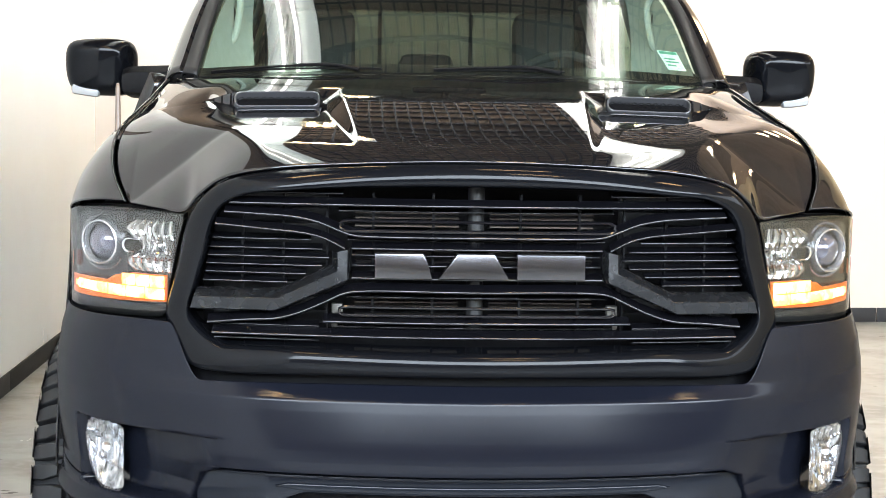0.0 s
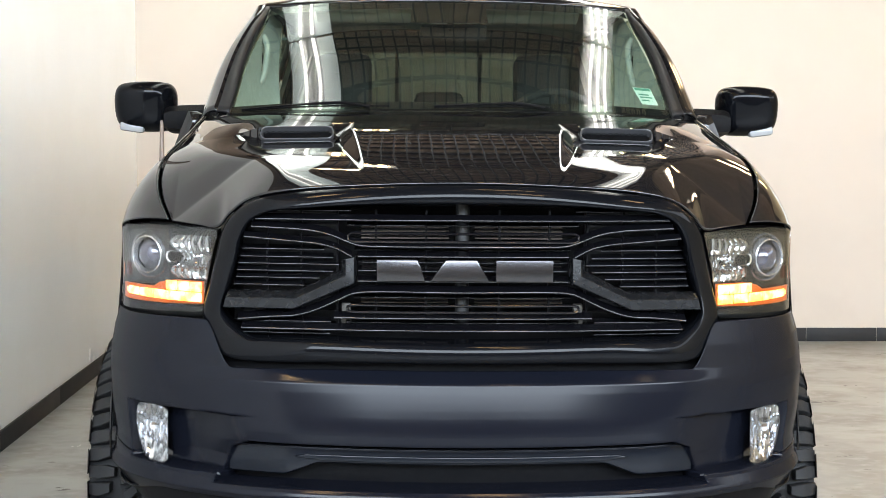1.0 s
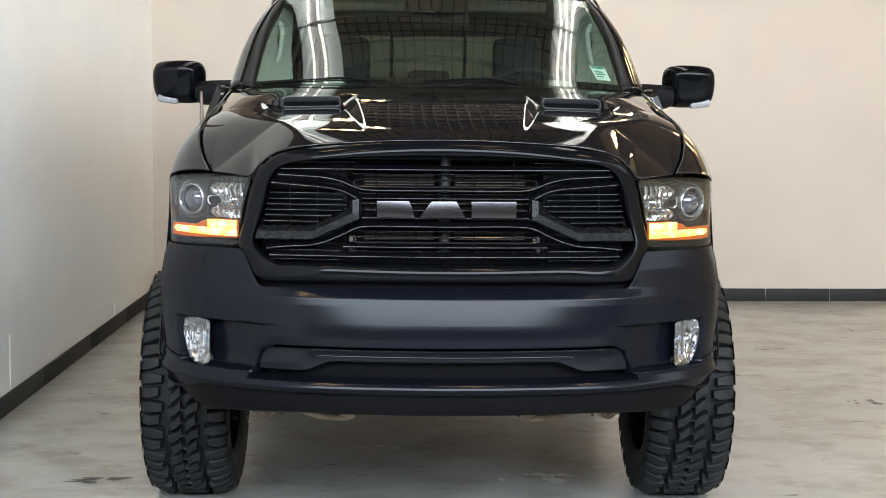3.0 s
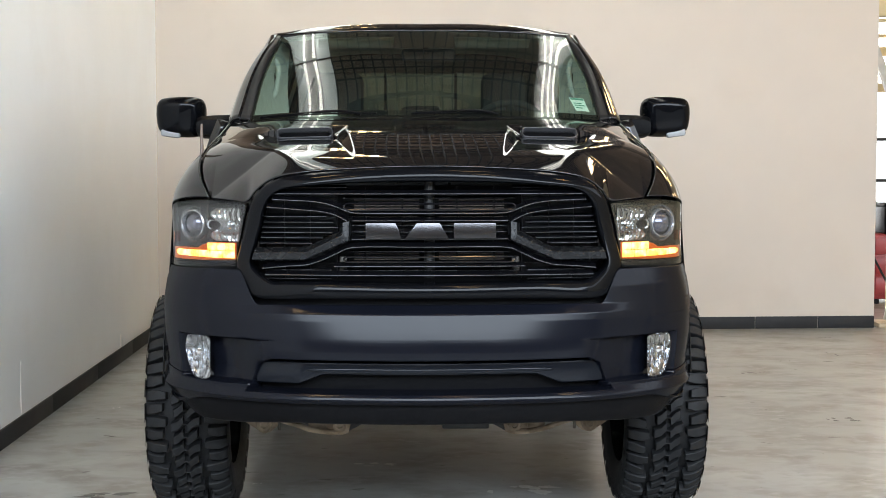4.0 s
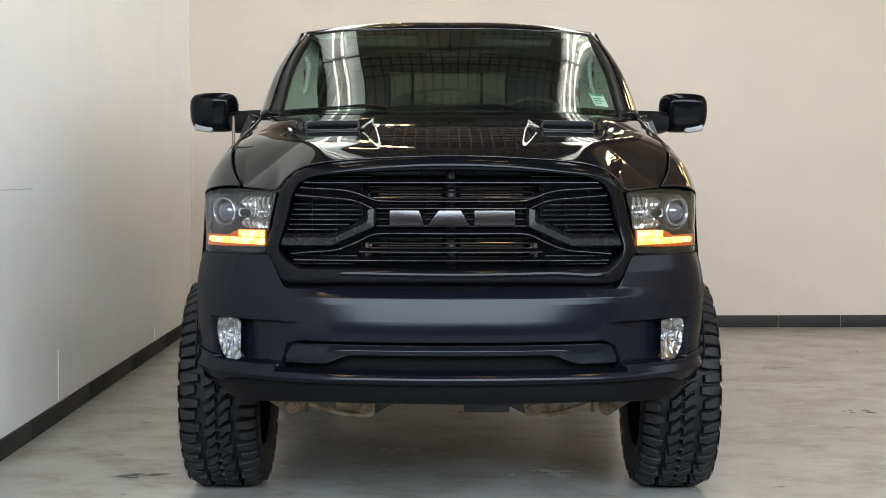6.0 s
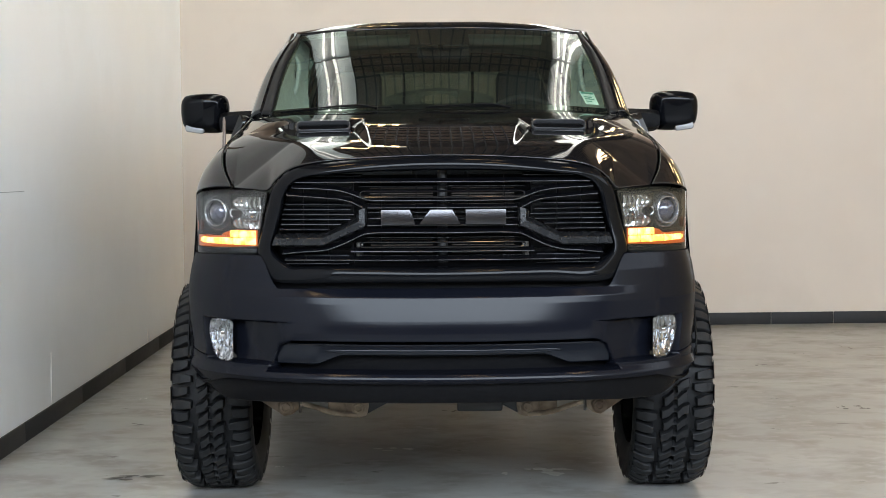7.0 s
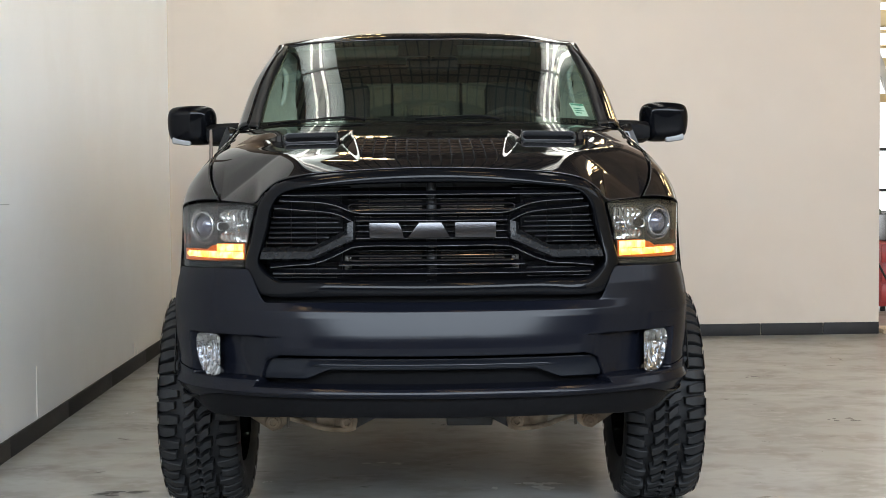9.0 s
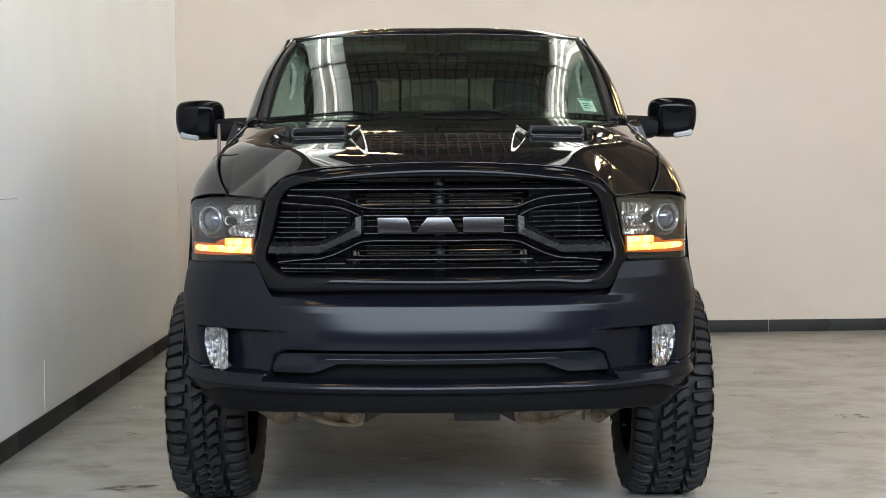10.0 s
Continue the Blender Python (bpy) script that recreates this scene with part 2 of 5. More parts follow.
def spline(pts, n, square=()):
    """n points along a smooth curve through pts, evenly by length; at the ends named in square it runs straight across x."""
    p = np.array(pts, float)
    s = np.r_[0, np.cumsum(np.linalg.norm(np.diff(p, axis=0), axis=1) ** 0.5)]
    q = np.linspace(0, s[-1], 40 * len(p))
    out = np.empty((len(q), p.shape[1]))
    tan = np.gradient(p, s, axis=0)
    for e in square:
        tan[e, [k for k in range(p.shape[1]) if k % 3]] = 0
    idx = np.clip(np.searchsorted(s, q, side="right") - 1, 0, len(p) - 2)
    h = (s[idx + 1] - s[idx])[:, None]
    t = ((q - s[idx])[:, None]) / h
    out = ((2 * t**3 - 3 * t**2 + 1) * p[idx] + (t**3 - 2 * t**2 + t) * h * tan[idx] + (-2 * t**3 + 3 * t**2) * p[idx + 1] + (t**3 - t**2) * h * tan[idx + 1])
    ln = np.r_[0, np.cumsum(np.linalg.norm(np.diff(out, axis=0), axis=1))]
    w = np.linspace(0, ln[-1], n)
    return np.stack([np.interp(w, ln, out[:, k]) for k in range(p.shape[1])], 1)


def step(a, b, v):
    t = np.clip((v - a) / (b - a), 0, 1)
    return t * t * (3 - 2 * t)


def coons(front, rear, left, right):
    """A patch from four boundary curves: front and rear share their length, as do left and right."""
    nu, nv = len(front), len(left)
    u, v = np.linspace(0, 1, nu)[None, :, None], np.linspace(0, 1, nv)[:, None, None]
    return ((1 - v) * front[None] + v * rear[None] + (1 - u) * left[:, None] + u * right[:, None]
            - ((1 - u) * (1 - v) * front[0] + u * (1 - v) * front[-1] + (1 - u) * v * rear[0] + u * v * rear[-1]))


def rounded(x0, z0, x1, z1, r, n=5):
    out = []
    for cx, cz, a0 in ((x1 - r, z1 - r, 0), (x0 + r, z1 - r, 90), (x0 + r, z0 + r, 180), (x1 - r, z0 + r, 270)):
        out += [(cx + r * math.cos(radians(a0 + 90 * k / n)), cz + r * math.sin(radians(a0 + 90 * k / n))) for k in range(n + 1)]
    return out


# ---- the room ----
# Back wall plaster is tinted warm and darker, standing in for its light.
WALLWARM = varied(material("warm_tinted_plaster", (0.74, 0.72, 0.68), 0.6), 1.1, (0.535, 0.466, 0.395), (0.575, 0.505, 0.431), (0.42, 0.62), 0.06, second=2.3, colour2=(0.54, 0.471, 0.399))
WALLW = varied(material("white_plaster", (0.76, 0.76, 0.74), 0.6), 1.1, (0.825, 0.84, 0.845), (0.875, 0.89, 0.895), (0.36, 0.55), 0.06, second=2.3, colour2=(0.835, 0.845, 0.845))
CREAMWALL = varied(material("yellowed_cream_paint", (0.5, 0.42, 0.28), 0.6), 1.3, (0.46, 0.38, 0.24), (0.55, 0.46, 0.30), (0.45, 0.65), 0.08)
DARKWALL = varied(material("brown_board_wall", (0.15, 0.11, 0.08), 0.7), 1.5, (0.12, 0.088, 0.062), (0.19, 0.14, 0.10), (0.55, 0.75), 0.1)
FLOOR = varied(material("worn_concrete", (0.36, 0.35, 0.33), 0.4), 1.3, (0.29, 0.29, 0.274), (0.385, 0.384, 0.366), (0.34, 0.60), 0.10, 9, second=3.2, colour2=(0.245, 0.228, 0.20))
ft = FLOOR.node_tree
ft.nodes["Principled BSDF"].inputs["Coat Weight"].default_value = 0.72
ft.nodes["Principled BSDF"].inputs["Specular IOR Level"].default_value = 0.25
ft.nodes["Principled BSDF"].inputs["Coat Roughness"].default_value = 0.24
fb = ft.nodes["Principled BSDF"]
base_link = fb.inputs["Base Color"].links[0].from_socket
fco = ft.nodes.new("ShaderNodeTexCoord")
for scale, stretch, lo, hi, dark in ((1.6, (0.9, 1.1, 1), 0.54, 0.74, (0.38, 0.375, 0.352)), (3.1, (0.8, 1.1, 1), 0.47, 0.64, (0.235, 0.226, 0.205)), (14.0, (0.8, 1.0, 1), 0.49, 0.66, (0.32, 0.315, 0.295)),
                                     (2.6, (0.7, 1.2, 1), 0.66, 0.80, (0.17, 0.158, 0.138)), (9.0, (0.6, 1.2, 1), 0.69, 0.73, (0.12, 0.11, 0.095)), (38.0, (0.8, 1.1, 1), 0.71, 0.74, (0.16, 0.15, 0.13))):
    fm, fn, fr, fx = (ft.nodes.new(k) for k in ("ShaderNodeMapping", "ShaderNodeTexNoise", "ShaderNodeValToRGB", "ShaderNodeMix"))
    fm.inputs["Scale"].default_value, fm.inputs["Location"].default_value = stretch, (scale, 3.1, 0)
    fn.inputs["Scale"].default_value, fn.inputs["Detail"].default_value = scale, 7
    fr.color_ramp.elements[0].position, fr.color_ramp.elements[1].position = lo, hi
    fx.data_type = "RGBA"
    fx.inputs["B"].default_value = (*dark, 1)
    ft.links.new(fco.outputs["Object"], fm.inputs["Vector"])
    ft.links.new(fm.outputs[0], fn.inputs["Vector"])
    ft.links.new(fn.outputs[0], fr.inputs[0])
    ft.links.new(fr.outputs[0], fx.inputs["Factor"])
    ft.links.new(base_link, fx.inputs["A"])
    base_link = fx.outputs["Result"]
ft.links.new(base_link, fb.inputs["Base Color"])
BASE = varied(material("black_vinyl", (0.02, 0.02, 0.021), 0.6, spec=0.25), 8, (0.019, 0.019, 0.02), (0.026, 0.026, 0.027), (0.5, 0.65), 0.05)
CEIL = varied(material("brown_board", (0.30, 0.21, 0.14), 0.7), 1.5, (0.36, 0.26, 0.18), (0.48, 0.35, 0.25), (0.6, 0.8), 0.1)
BEAM = varied(material("dark_timber", (0.05, 0.036, 0.026), 0.7), 6, (0.007, 0.006, 0.005), (0.014, 0.011, 0.009), (0.6, 0.8), 0.1, stretch=(1, 8, 8))
WHITE = material("white_enamel", (0.78, 0.80, 0.79), 0.4)
# Reflector wings glow by themselves in place of the tube light on them.
WINGGLOW = glow("glowing_reflector_wing", (0.90, 1.0, 0.97), 1.3)
TUBE = glow("tube_glow", (1.0, 0.97, 0.90), TUBE_GLOW)

LEFT, BACK, HIGH, FRONT, RIGHT = -2.083, 6.634, 5.4, -7.3, 9.0
FAR, LOW, LEDGE = 20.0, 3.05, 4.1
WEST, BAY = -13.0, -3.0
MIDY, LONG = (FRONT + FAR) / 2, FAR - FRONT
thing("floor", box((WEST + RIGHT) / 2, MIDY, -0.1, RIGHT - WEST + 0.4, LONG, 0.2), FLOOR, "grey worn polished concrete floor with stains", "floor", kind="structure", smooth=False)
thing("wall_left_upper", box(LEFT - 0.1, (BAY + BACK + 0.2) / 2, (LEDGE + HIGH) / 2, 0.2, BACK + 0.2 - BAY, HIGH - LEDGE), DARKWALL, "brown boarded wall above the white partition", "wall", kind="structure", smooth=False)
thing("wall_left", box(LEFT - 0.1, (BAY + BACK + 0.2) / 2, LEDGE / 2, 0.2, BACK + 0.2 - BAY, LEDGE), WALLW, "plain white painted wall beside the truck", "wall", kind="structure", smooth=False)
TURN = Matrix.Translation((LEFT, BACK, 0)) @ Matrix.Rotation(radians(2.3), 4, "Z")


def turned(bm):
    bm.transform(TURN)
    return bm


thing("wall_back", turned(box(5.875 / 2, 0.1, LOW / 2, 5.875, 0.2, LOW)), WALLWARM, "plain partition wall behind the truck, tinted for the warm light on it", "wall", kind="structure", smooth=False)
thing("wall_left_beyond", box(LEFT - 0.1, (BACK + 0.2 + FAR) / 2, HIGH / 2, 0.2, FAR - BACK - 0.2, HIGH), DARKWALL, "brown boarded side wall of the hall", "wall", kind="structure", smooth=False)
thing("wall_far", box((LEFT + RIGHT) / 2, FAR + 0.1, HIGH / 2, RIGHT - LEFT + 0.4, 0.2, HIGH), DARKWALL, "brown boarded far wall of the hall", "wall", kind="structure", smooth=False)
# Ceiling boards between NEAR and SPLIT are darker than the rest.
DARKCEIL = varied(material("dark_brown_board", (0.08, 0.055, 0.04), 0.7), 1.5, (0.12, 0.086, 0.06), (0.18, 0.13, 0.09), (0.6, 0.8), 0.1)
SPLIT, NEAR = 8.4, 6.2
GREYCEIL = varied(material("weathered_ceiling_board", (0.3, 0.22, 0.16), 0.6), 1.5, (0.34, 0.25, 0.175), (0.46, 0.345, 0.25), (0.5, 0.7), 0.1)
thing("ceiling", box((WEST + RIGHT) / 2, (FRONT + NEAR) / 2, HIGH + 0.1, RIGHT - WEST + 0.4, NEAR - FRONT, 0.2), GREYCEIL, "weathered brown boarded ceiling", "ceiling", kind="structure", smooth=False)
thing("ceiling_middle", box((LEFT + RIGHT) / 2, (NEAR + SPLIT) / 2, HIGH + 0.1, RIGHT - LEFT + 0.4, SPLIT - NEAR, 0.2), DARKCEIL, "darker brown strip of boarded ceiling", "ceiling", kind="structure", smooth=False)
thing("ceiling_beyond", box((LEFT + RIGHT) / 2, (SPLIT + FAR) / 2, HIGH + 0.1, RIGHT - LEFT + 0.4, FAR - SPLIT, 0.2), CEIL, "brown boarded ceiling of the hall beyond", "ceiling", kind="structure", smooth=False)
# unseen closing walls: right side with added opening, front with assumed window band
bm = box(RIGHT + 0.1, MIDY, 1.75, 0.2, LONG, 3.5)
box(RIGHT + 0.1, MIDY, 5.15, 0.2, LONG, 0.5, bm=bm)
box(RIGHT + 0.1, (2.4 + FAR) / 2, 4.2, 0.2, FAR - 2.4, 1.4, bm=bm)
box(RIGHT + 0.1, FRONT + 0.1, 4.2, 0.2, 0.2, 1.4, bm=bm)
thing("wall_right", bm, CREAMWALL, "unseen yellowish cream side wall with an added high opening", "wall", kind="structure", smooth=False)
# Side bay added out of view so the front light can spread left.
thing("wall_bay", box((WEST + LEFT - 0.2) / 2, BAY + 0.1, HIGH / 2, LEFT - 0.2 - WEST, 0.2, HIGH), WALLW, "unseen plain white wall closing the added side bay", "wall", kind="structure", smooth=False)
thing("wall_west", box(WEST - 0.1, (FRONT + BAY + 0.2) / 2, HIGH / 2, 0.2, BAY + 0.2 - FRONT, HIGH), CREAMWALL, "unseen plain cream wall of the added side bay", "wall", kind="structure", smooth=False)
bm = box((WEST + RIGHT) / 2, FRONT - 0.1, 1.2, RIGHT - WEST, 0.2, 2.4)
box((WEST + RIGHT) / 2, FRONT - 0.1, 5.275, RIGHT - WEST, 0.2, 0.25, bm=bm)
thing("wall_front", bm, DARKWALL, "unseen brown boarded front wall with an assumed wide daylight opening", "wall", kind="structure", smooth=False)

# skirting along both walls, in lengths with open joints
cuts = [0.014, 0.55, 1.09, 1.63, 2.17, 2.71, 3.25, 3.79, 4.33, 4.872, 5.402, 5.875]
for k, (a, b) in enumerate(zip(cuts, cuts[1:])):
    thing("baseboard", turned(box((a + b) / 2, -0.006, 0.05, b - a - (0.007 if k == 9 else 0.0025), 0.012, 0.10, bevel=0.003)), BASE, "black vinyl skirting length along the wall", "baseboard", "skirting lengths", "structure")
for k in range(7):
    a = BACK - 0.014 - k * 1.22
    ob = thing("baseboard", box(LEFT + 0.006, a - 0.609, 0.05, 0.012, 1.218, 0.10, bevel=0.003), BASE, "black vinyl skirting length along the wall", "baseboard", "skirting lengths", "structure")

# ---- the pickup ----
truck = empty("pickup_truck", "lifted black crew-cab pickup truck with lit amber turn signals", "truck")

PLAN = spline([(0, -0.385), (0.22, -0.372), (0.45, -0.335), (0.61, -0.28), (0.75, -0.2), (0.85, -0.115), (0.92, -0.02), (0.965, 0.08), (0.99, 0.18), (1.001, 0.29)], 400, (0,))


def plan_at(x):
    """Depth of the front contour at a half width."""
    return np.interp(abs(x), PLAN[:, 0], PLAN[:, 1])


def plan_normal():
    t = np.gradient(PLAN, axis=0)
    t /= np.linalg.norm(t, axis=1)[:, None]
    return np.stack([t[:, 1], -t[:, 0]], 1)


def bumper_rows():
    nrm = plan_normal()
    pick = np.unique(np.r_[np.arange(0, 160, 5), np.arange(160, 320, 1), np.arange(320, 400, 2), 399])
    rows = []
    zt = np.r_[np.linspace(0, 0.12, 44), np.linspace(0.12, 0.5, 60)[1:], np.linspace(0.5, 1, 80)[1:]]
    for i in pick:
        x, y = PLAN[i]
        nx, ny = nrm[i]
        top = 0.932 + 0.118 * step(0.60, 0.69, x) - 0.008 * step(0.75, 1.0, x)
        low = 0.598 - 0.045 * step(0.78, 0.97, x)
        zs = low + (top - low) * zt
        mid = np.interp(zs, [0.55, 0.598, 0.606, 0.609, 0.612, 0.614, 0.620, 0.624, 0.64, 0.70, 0.745, 0.76, 0.775, 0.785, 0.80, 0.81, 0.82, 0.84, 0.86, 0.88, 0.893, 0.9035, 0.908, 0.932, 1.06],
                        [0.05, 0.012, 0.004, 0.0012, 0.0, 0.0004, 0.0024, 0.0070, 0.022, 0.024, 0.005, 0.0016, 0.0, 0.0002, 0.0013, 0.0026, 0.0043, 0.0083, 0.0125, 0.0168, 0.0197, 0.0220, 0.0285, 0.06, 0.065])
        wing = np.interp(zs, [0.5, 0.56, 0.612, 0.64, 0.70, 0.78, 0.88, 0.93, 0.99, 1.06], [0.09, 0.035, 0.0, 0.012, 0.014, 0.005, 0.0015, 0.005, 0.015, 0.036])
        d = mid + (wing - mid) * step(0.2, 0.84, x)
        xo = 0.602 + (0.735 - zs) * 0.45
        d += 0.10 * step(-0.002, 0.009, xo - x) * step(0.626, 0.633, zs) * step(0.752 - 0.02 * step(0.54, 0.61, x), 0.742 - 0.02 * step(0.54, 0.61, x), zs)
        d += 0.052 * step(0.52, 0.74, x) * step(0.905, 0.886, x) * step(0.650, 0.658, zs) * step(0.817, 0.810, zs)
        d += 0.010 * np.exp(-((zs - 0.662 - 0.12 * (x - 0.87)) / 0.0032) ** 2) * step(0.865, 0.885, x)
        rows.append([(x - nx * k, y - ny * k, z) for k, z in zip(d, zs)])
    return rows


half = bumper_rows()
rows = [[(-x, y, z) for x, y, z in r] for r in half[:0:-1]] + half
bumper = solid(part("front_bumper", grid(rows), BUMPERPAINT, truck, "satin black painted front bumper cover"), 0.004, 1)

# air dam below the bumper
nrm = plan_normal()
rows = []
for i in range(0, 386, 5):
    x, y = PLAN[i]
    nx, ny = nrm[i]
    bot = 0.521 - 0.014 * step(0.45, 0.8, x) + 0.085 * max(0.0, (x - 0.84) / 0.155) ** 1.6
    topz = 0.602 - 0.045 * step(0.78, 0.97, x)
    rows.append([(x - nx * k, y - ny * k, z) for k, z in ((0.02, topz), (0.032, topz - 0.008), (0.035, max(bot + 0.005, min(bot + 0.03, topz - 0.01))), (0.045, bot + 0.004), (0.052, bot), (0.08, bot + 0.002))])
rows = [[(-x, y, z) for x, y, z in r] for r in rows[:0:-1]] + rows
solid(part("air_dam", grid(rows), PLASTIC, truck, "textured black plastic air dam"), 0.004, 1)

# dark filler behind the joint of grille and bumper
def curved_panel(x0, x1, lowf, highf, front, back, n=60, edge=0.006, lip=0.004):
    """A panel across the front that follows the plan, with rounded upper and lower edges."""
    rows = []
    for k in range(n + 1):
        x = x0 + (x1 - x0) * k / n
        lo, hi, f, bk = lowf(x), highf(x), plan_at(x) + front, plan_at(x) + back
        rows.append([(x, bk, lo), (x, f + lip, lo + 0.0006), (x, f + lip * 0.25, lo + edge * 0.5), (x, f, lo + edge), (x, f, hi - edge), (x, f + lip * 0.25, hi - edge * 0.5), (x, f + lip, hi - 0.0006), (x, bk, hi), (x, bk, lo)])
    bm = grid(rows)
    for r in (rows[0], rows[-1]):
        bm.faces.new([bm.verts.new(p) for p in r[:-1]])
    bmesh.ops.remove_doubles(bm, verts=bm.verts, dist=1e-5)
    return bm


flat = lambda v: (lambda x: v)
part("joint_filler", curved_panel(-0.63, 0.63, flat(0.86), flat(0.985), 0.075, 0.10), PLASTIC, truck)
low_edge = lambda x: np.interp(abs(x), [0.0, 0.366, 0.376, 0.450, 0.462, 0.61], [0.6925, 0.6925, 0.690, 0.660, 0.658, 0.658])
high_edge = lambda x: np.interp(abs(x), [0.0, 0.57, 0.592, 0.604], [0.736, 0.736, 0.732, 0.722])
trimp = part("lower_panel", curved_panel(-0.604, 0.604, low_edge, high_edge, 0.050, 0.10, 160), PANEL, truck, "satin dark panel filling the lower bumper opening")
part("panel_rib", curved_panel(-0.585, 0.585, flat(0.7265), flat(0.7335), 0.0475, 0.07, 60, 0.002, 0.002), PANEL, trimp)
tongue_low = lambda x: np.interp(abs(x), [0, 0.36, 0.43], [0.6985, 0.6985, 0.706])
tongue_high = lambda x: np.interp(abs(x), [0, 0.405, 0.43], [0.7155, 0.7155, 0.7095])
part("panel_rib", curved_panel(-0.43, 0.43, tongue_low, tongue_high, 0.0435, 0.07, 90, 0.003, 0.003), PANEL, trimp)
part("opening_back", curved_panel(-0.65, 0.65, flat(0.615), flat(0.76), 0.105, 0.13), PLASTIC, truck)

# parking sensors
for x in (-0.608, -0.221, 0.221, 0.608):
    m = Matrix.Translation((x, plan_at(x) + 0.0135, 0.868)) @ Matrix.Rotation(math.atan2((plan_at(abs(x) + 0.01) - plan_at(abs(x) - 0.01)) * (1 if x > 0 else -1), 0.02), 4, "Z") @ Matrix.Rotation(radians(78), 4, "X")
    part("parking_sensor", lathe([(0.0, 0.0022), (0.0075, 0.0022), (0.0085, 0.0016), (0.0088, 0.0006), (0.0092, 0.0006), (0.0095, 0.0016), (0.0105, 0.0016), (0.0108, -0.004)], m, 24), BUMPERPAINT, bumper)
    part("sensor_gap", lathe([(0.0092, 0.0004), (0.0096, 0.0016), (0.0110, 0.0016), (0.0115, 0.0004)], m, 24), PLASTIC, bumper)

# fog lamps
FOG = [(0.775, 0.808), (0.775, 0.664), (0.80, 0.655), (0.832, 0.658), (0.852, 0.675), (0.868, 0.715), (0.877, 0.76), (0.874, 0.795), (0.862, 0.811), (0.82, 0.814)]
# Mottled dark and bright colour stands in for reflections in the facets.
MOTTLEDCHROME = varied(material("faceted_reflector", (0.66, 0.67, 0.69), 0.2, 1.0), 45, (0.20, 0.205, 0.215), (0.88, 0.89, 0.91), (0.05, 0.14))
for s in (-1, 1):
    fog = part("fog_lamp", prism([(s * (0.828 + (x - 0.828) * 1.07), 0.735 + (z - 0.735) * 1.05) for x, z in FOG], lambda x: plan_at(x) + 0.075, lambda x: plan_at(x) + 0.11), GLOSSBLACK, truck, "clear fog lamp in the bumper corner")
    fog_hi = lambda x: np.interp(x, [0.775, 0.78, 0.79, 0.82, 0.862, 0.872, 0.877], [0.800, 0.808, 0.811, 0.814, 0.811, 0.800, 0.775])
    fog_lo = lambda x: np.interp(x, [0.775, 0.78, 0.80, 0.832, 0.852, 0.868, 0.877], [0.672, 0.662, 0.655, 0.658, 0.675, 0.715, 0.757])
    random.seed(4)
    rows = []
    for i in range(43):
        x = 0.7765 + 0.0985 * i / 42
        lo, hi = fog_lo(x) + 0.003, fog_hi(x) - 0.003
        bowl = math.sin(math.pi * i / 42)
        flute = 0.0035 * abs(math.sin(math.pi * i / 42 * 5))
        rows.append([(s * x, plan_at(x) + 0.022 + 0.045 * bowl ** 0.7 * math.sin(math.pi * j / 18) ** 0.7 - flute * (0.4 if j < 6 else 1.4) - (0.004 if j in (6, 12) else 0), lo + (hi - lo) * j / 18) for j in range(19)])
    part("reflector", grid(rows), MOTTLEDCHROME, fog, "faceted chrome reflector", smooth=False)
    m = Matrix.Translation((s * 0.818, plan_at(0.818) + 0.018, 0.755)) @ Matrix.Rotation(radians(90), 4, "X")
    part("bulb_cap", lathe([(0, 0.012), (0.010, 0.010), (0.0125, 0), (0.012, -0.012)], m, 20), CHROME, fog)
    rows = [[(s * x, plan_at(x) + 0.010, fog_lo(x) + (fog_hi(x) - fog_lo(x)) * j / 12) for j in range(13)] for x in np.linspace(0.775, 0.877, 17)]
    cover = part("lens", grid(rows), LAMPGLASS, fog, "clear lens")
    cover.visible_shadow = False

# grille surround
OUT = [(0, -0.29, 1.407), (0.25, -0.28, 1.4), (0.44, -0.25, 1.385), (0.55, -0.22, 1.36), (0.605, -0.19, 1.318), (0.632, -0.175, 1.275), (0.642, -0.17, 1.235), (0.662, -0.17, 1.145), (0.681, -0.175, 1.055), (0.657, -0.2, 0.992), (0.612, -0.24, 0.957), (0.555, -0.27, 0.95), (0.36, -0.325, 0.955), (0, -0.36, 0.957)]
INN = [(0, -0.30, 1.357), (0.25, -0.297, 1.354), (0.405, -0.283, 1.344), (0.497, -0.258, 1.333), (0.549, -0.235, 1.307), (0.575, -0.22, 1.262), (0.590, -0.215, 1.2), (0.607, -0.215, 1.14), (0.622, -0.22, 1.085), (0.610, -0.232, 1.054), (0.547, -0.268, 1.012), (0.50, -0.282, 1.012), (0.36, -0.326, 1.013), (0, -0.358, 1.010)]


def ring_rows(out, inn, sections):
    o, i = np.array(out, float), np.array(inn, float)
    both = np.concatenate([o, i], 1)
    s = spline(both, 90, (0, -1))
    o, i = s[:, :3], s[:, 3:]
    o[0, 0] = o[-1, 0] = i[0, 0] = i[-1, 0] = 0
    rows = []
    for w, dy in sections:
        r = o * (1 - w) + i * w
        r[:, 1] += dy
        full = np.concatenate([r, (r * [-1, 1, 1])[-2:0:-1]])
        rows.append([tuple(p) for p in full] + [tuple(full[0])])
    return rows


def ring(sections):
    bm = grid(ring_rows(OUT, INN, sections))
    bmesh.ops.remove_doubles(bm, verts=bm.verts, dist=1e-5)
    return bm


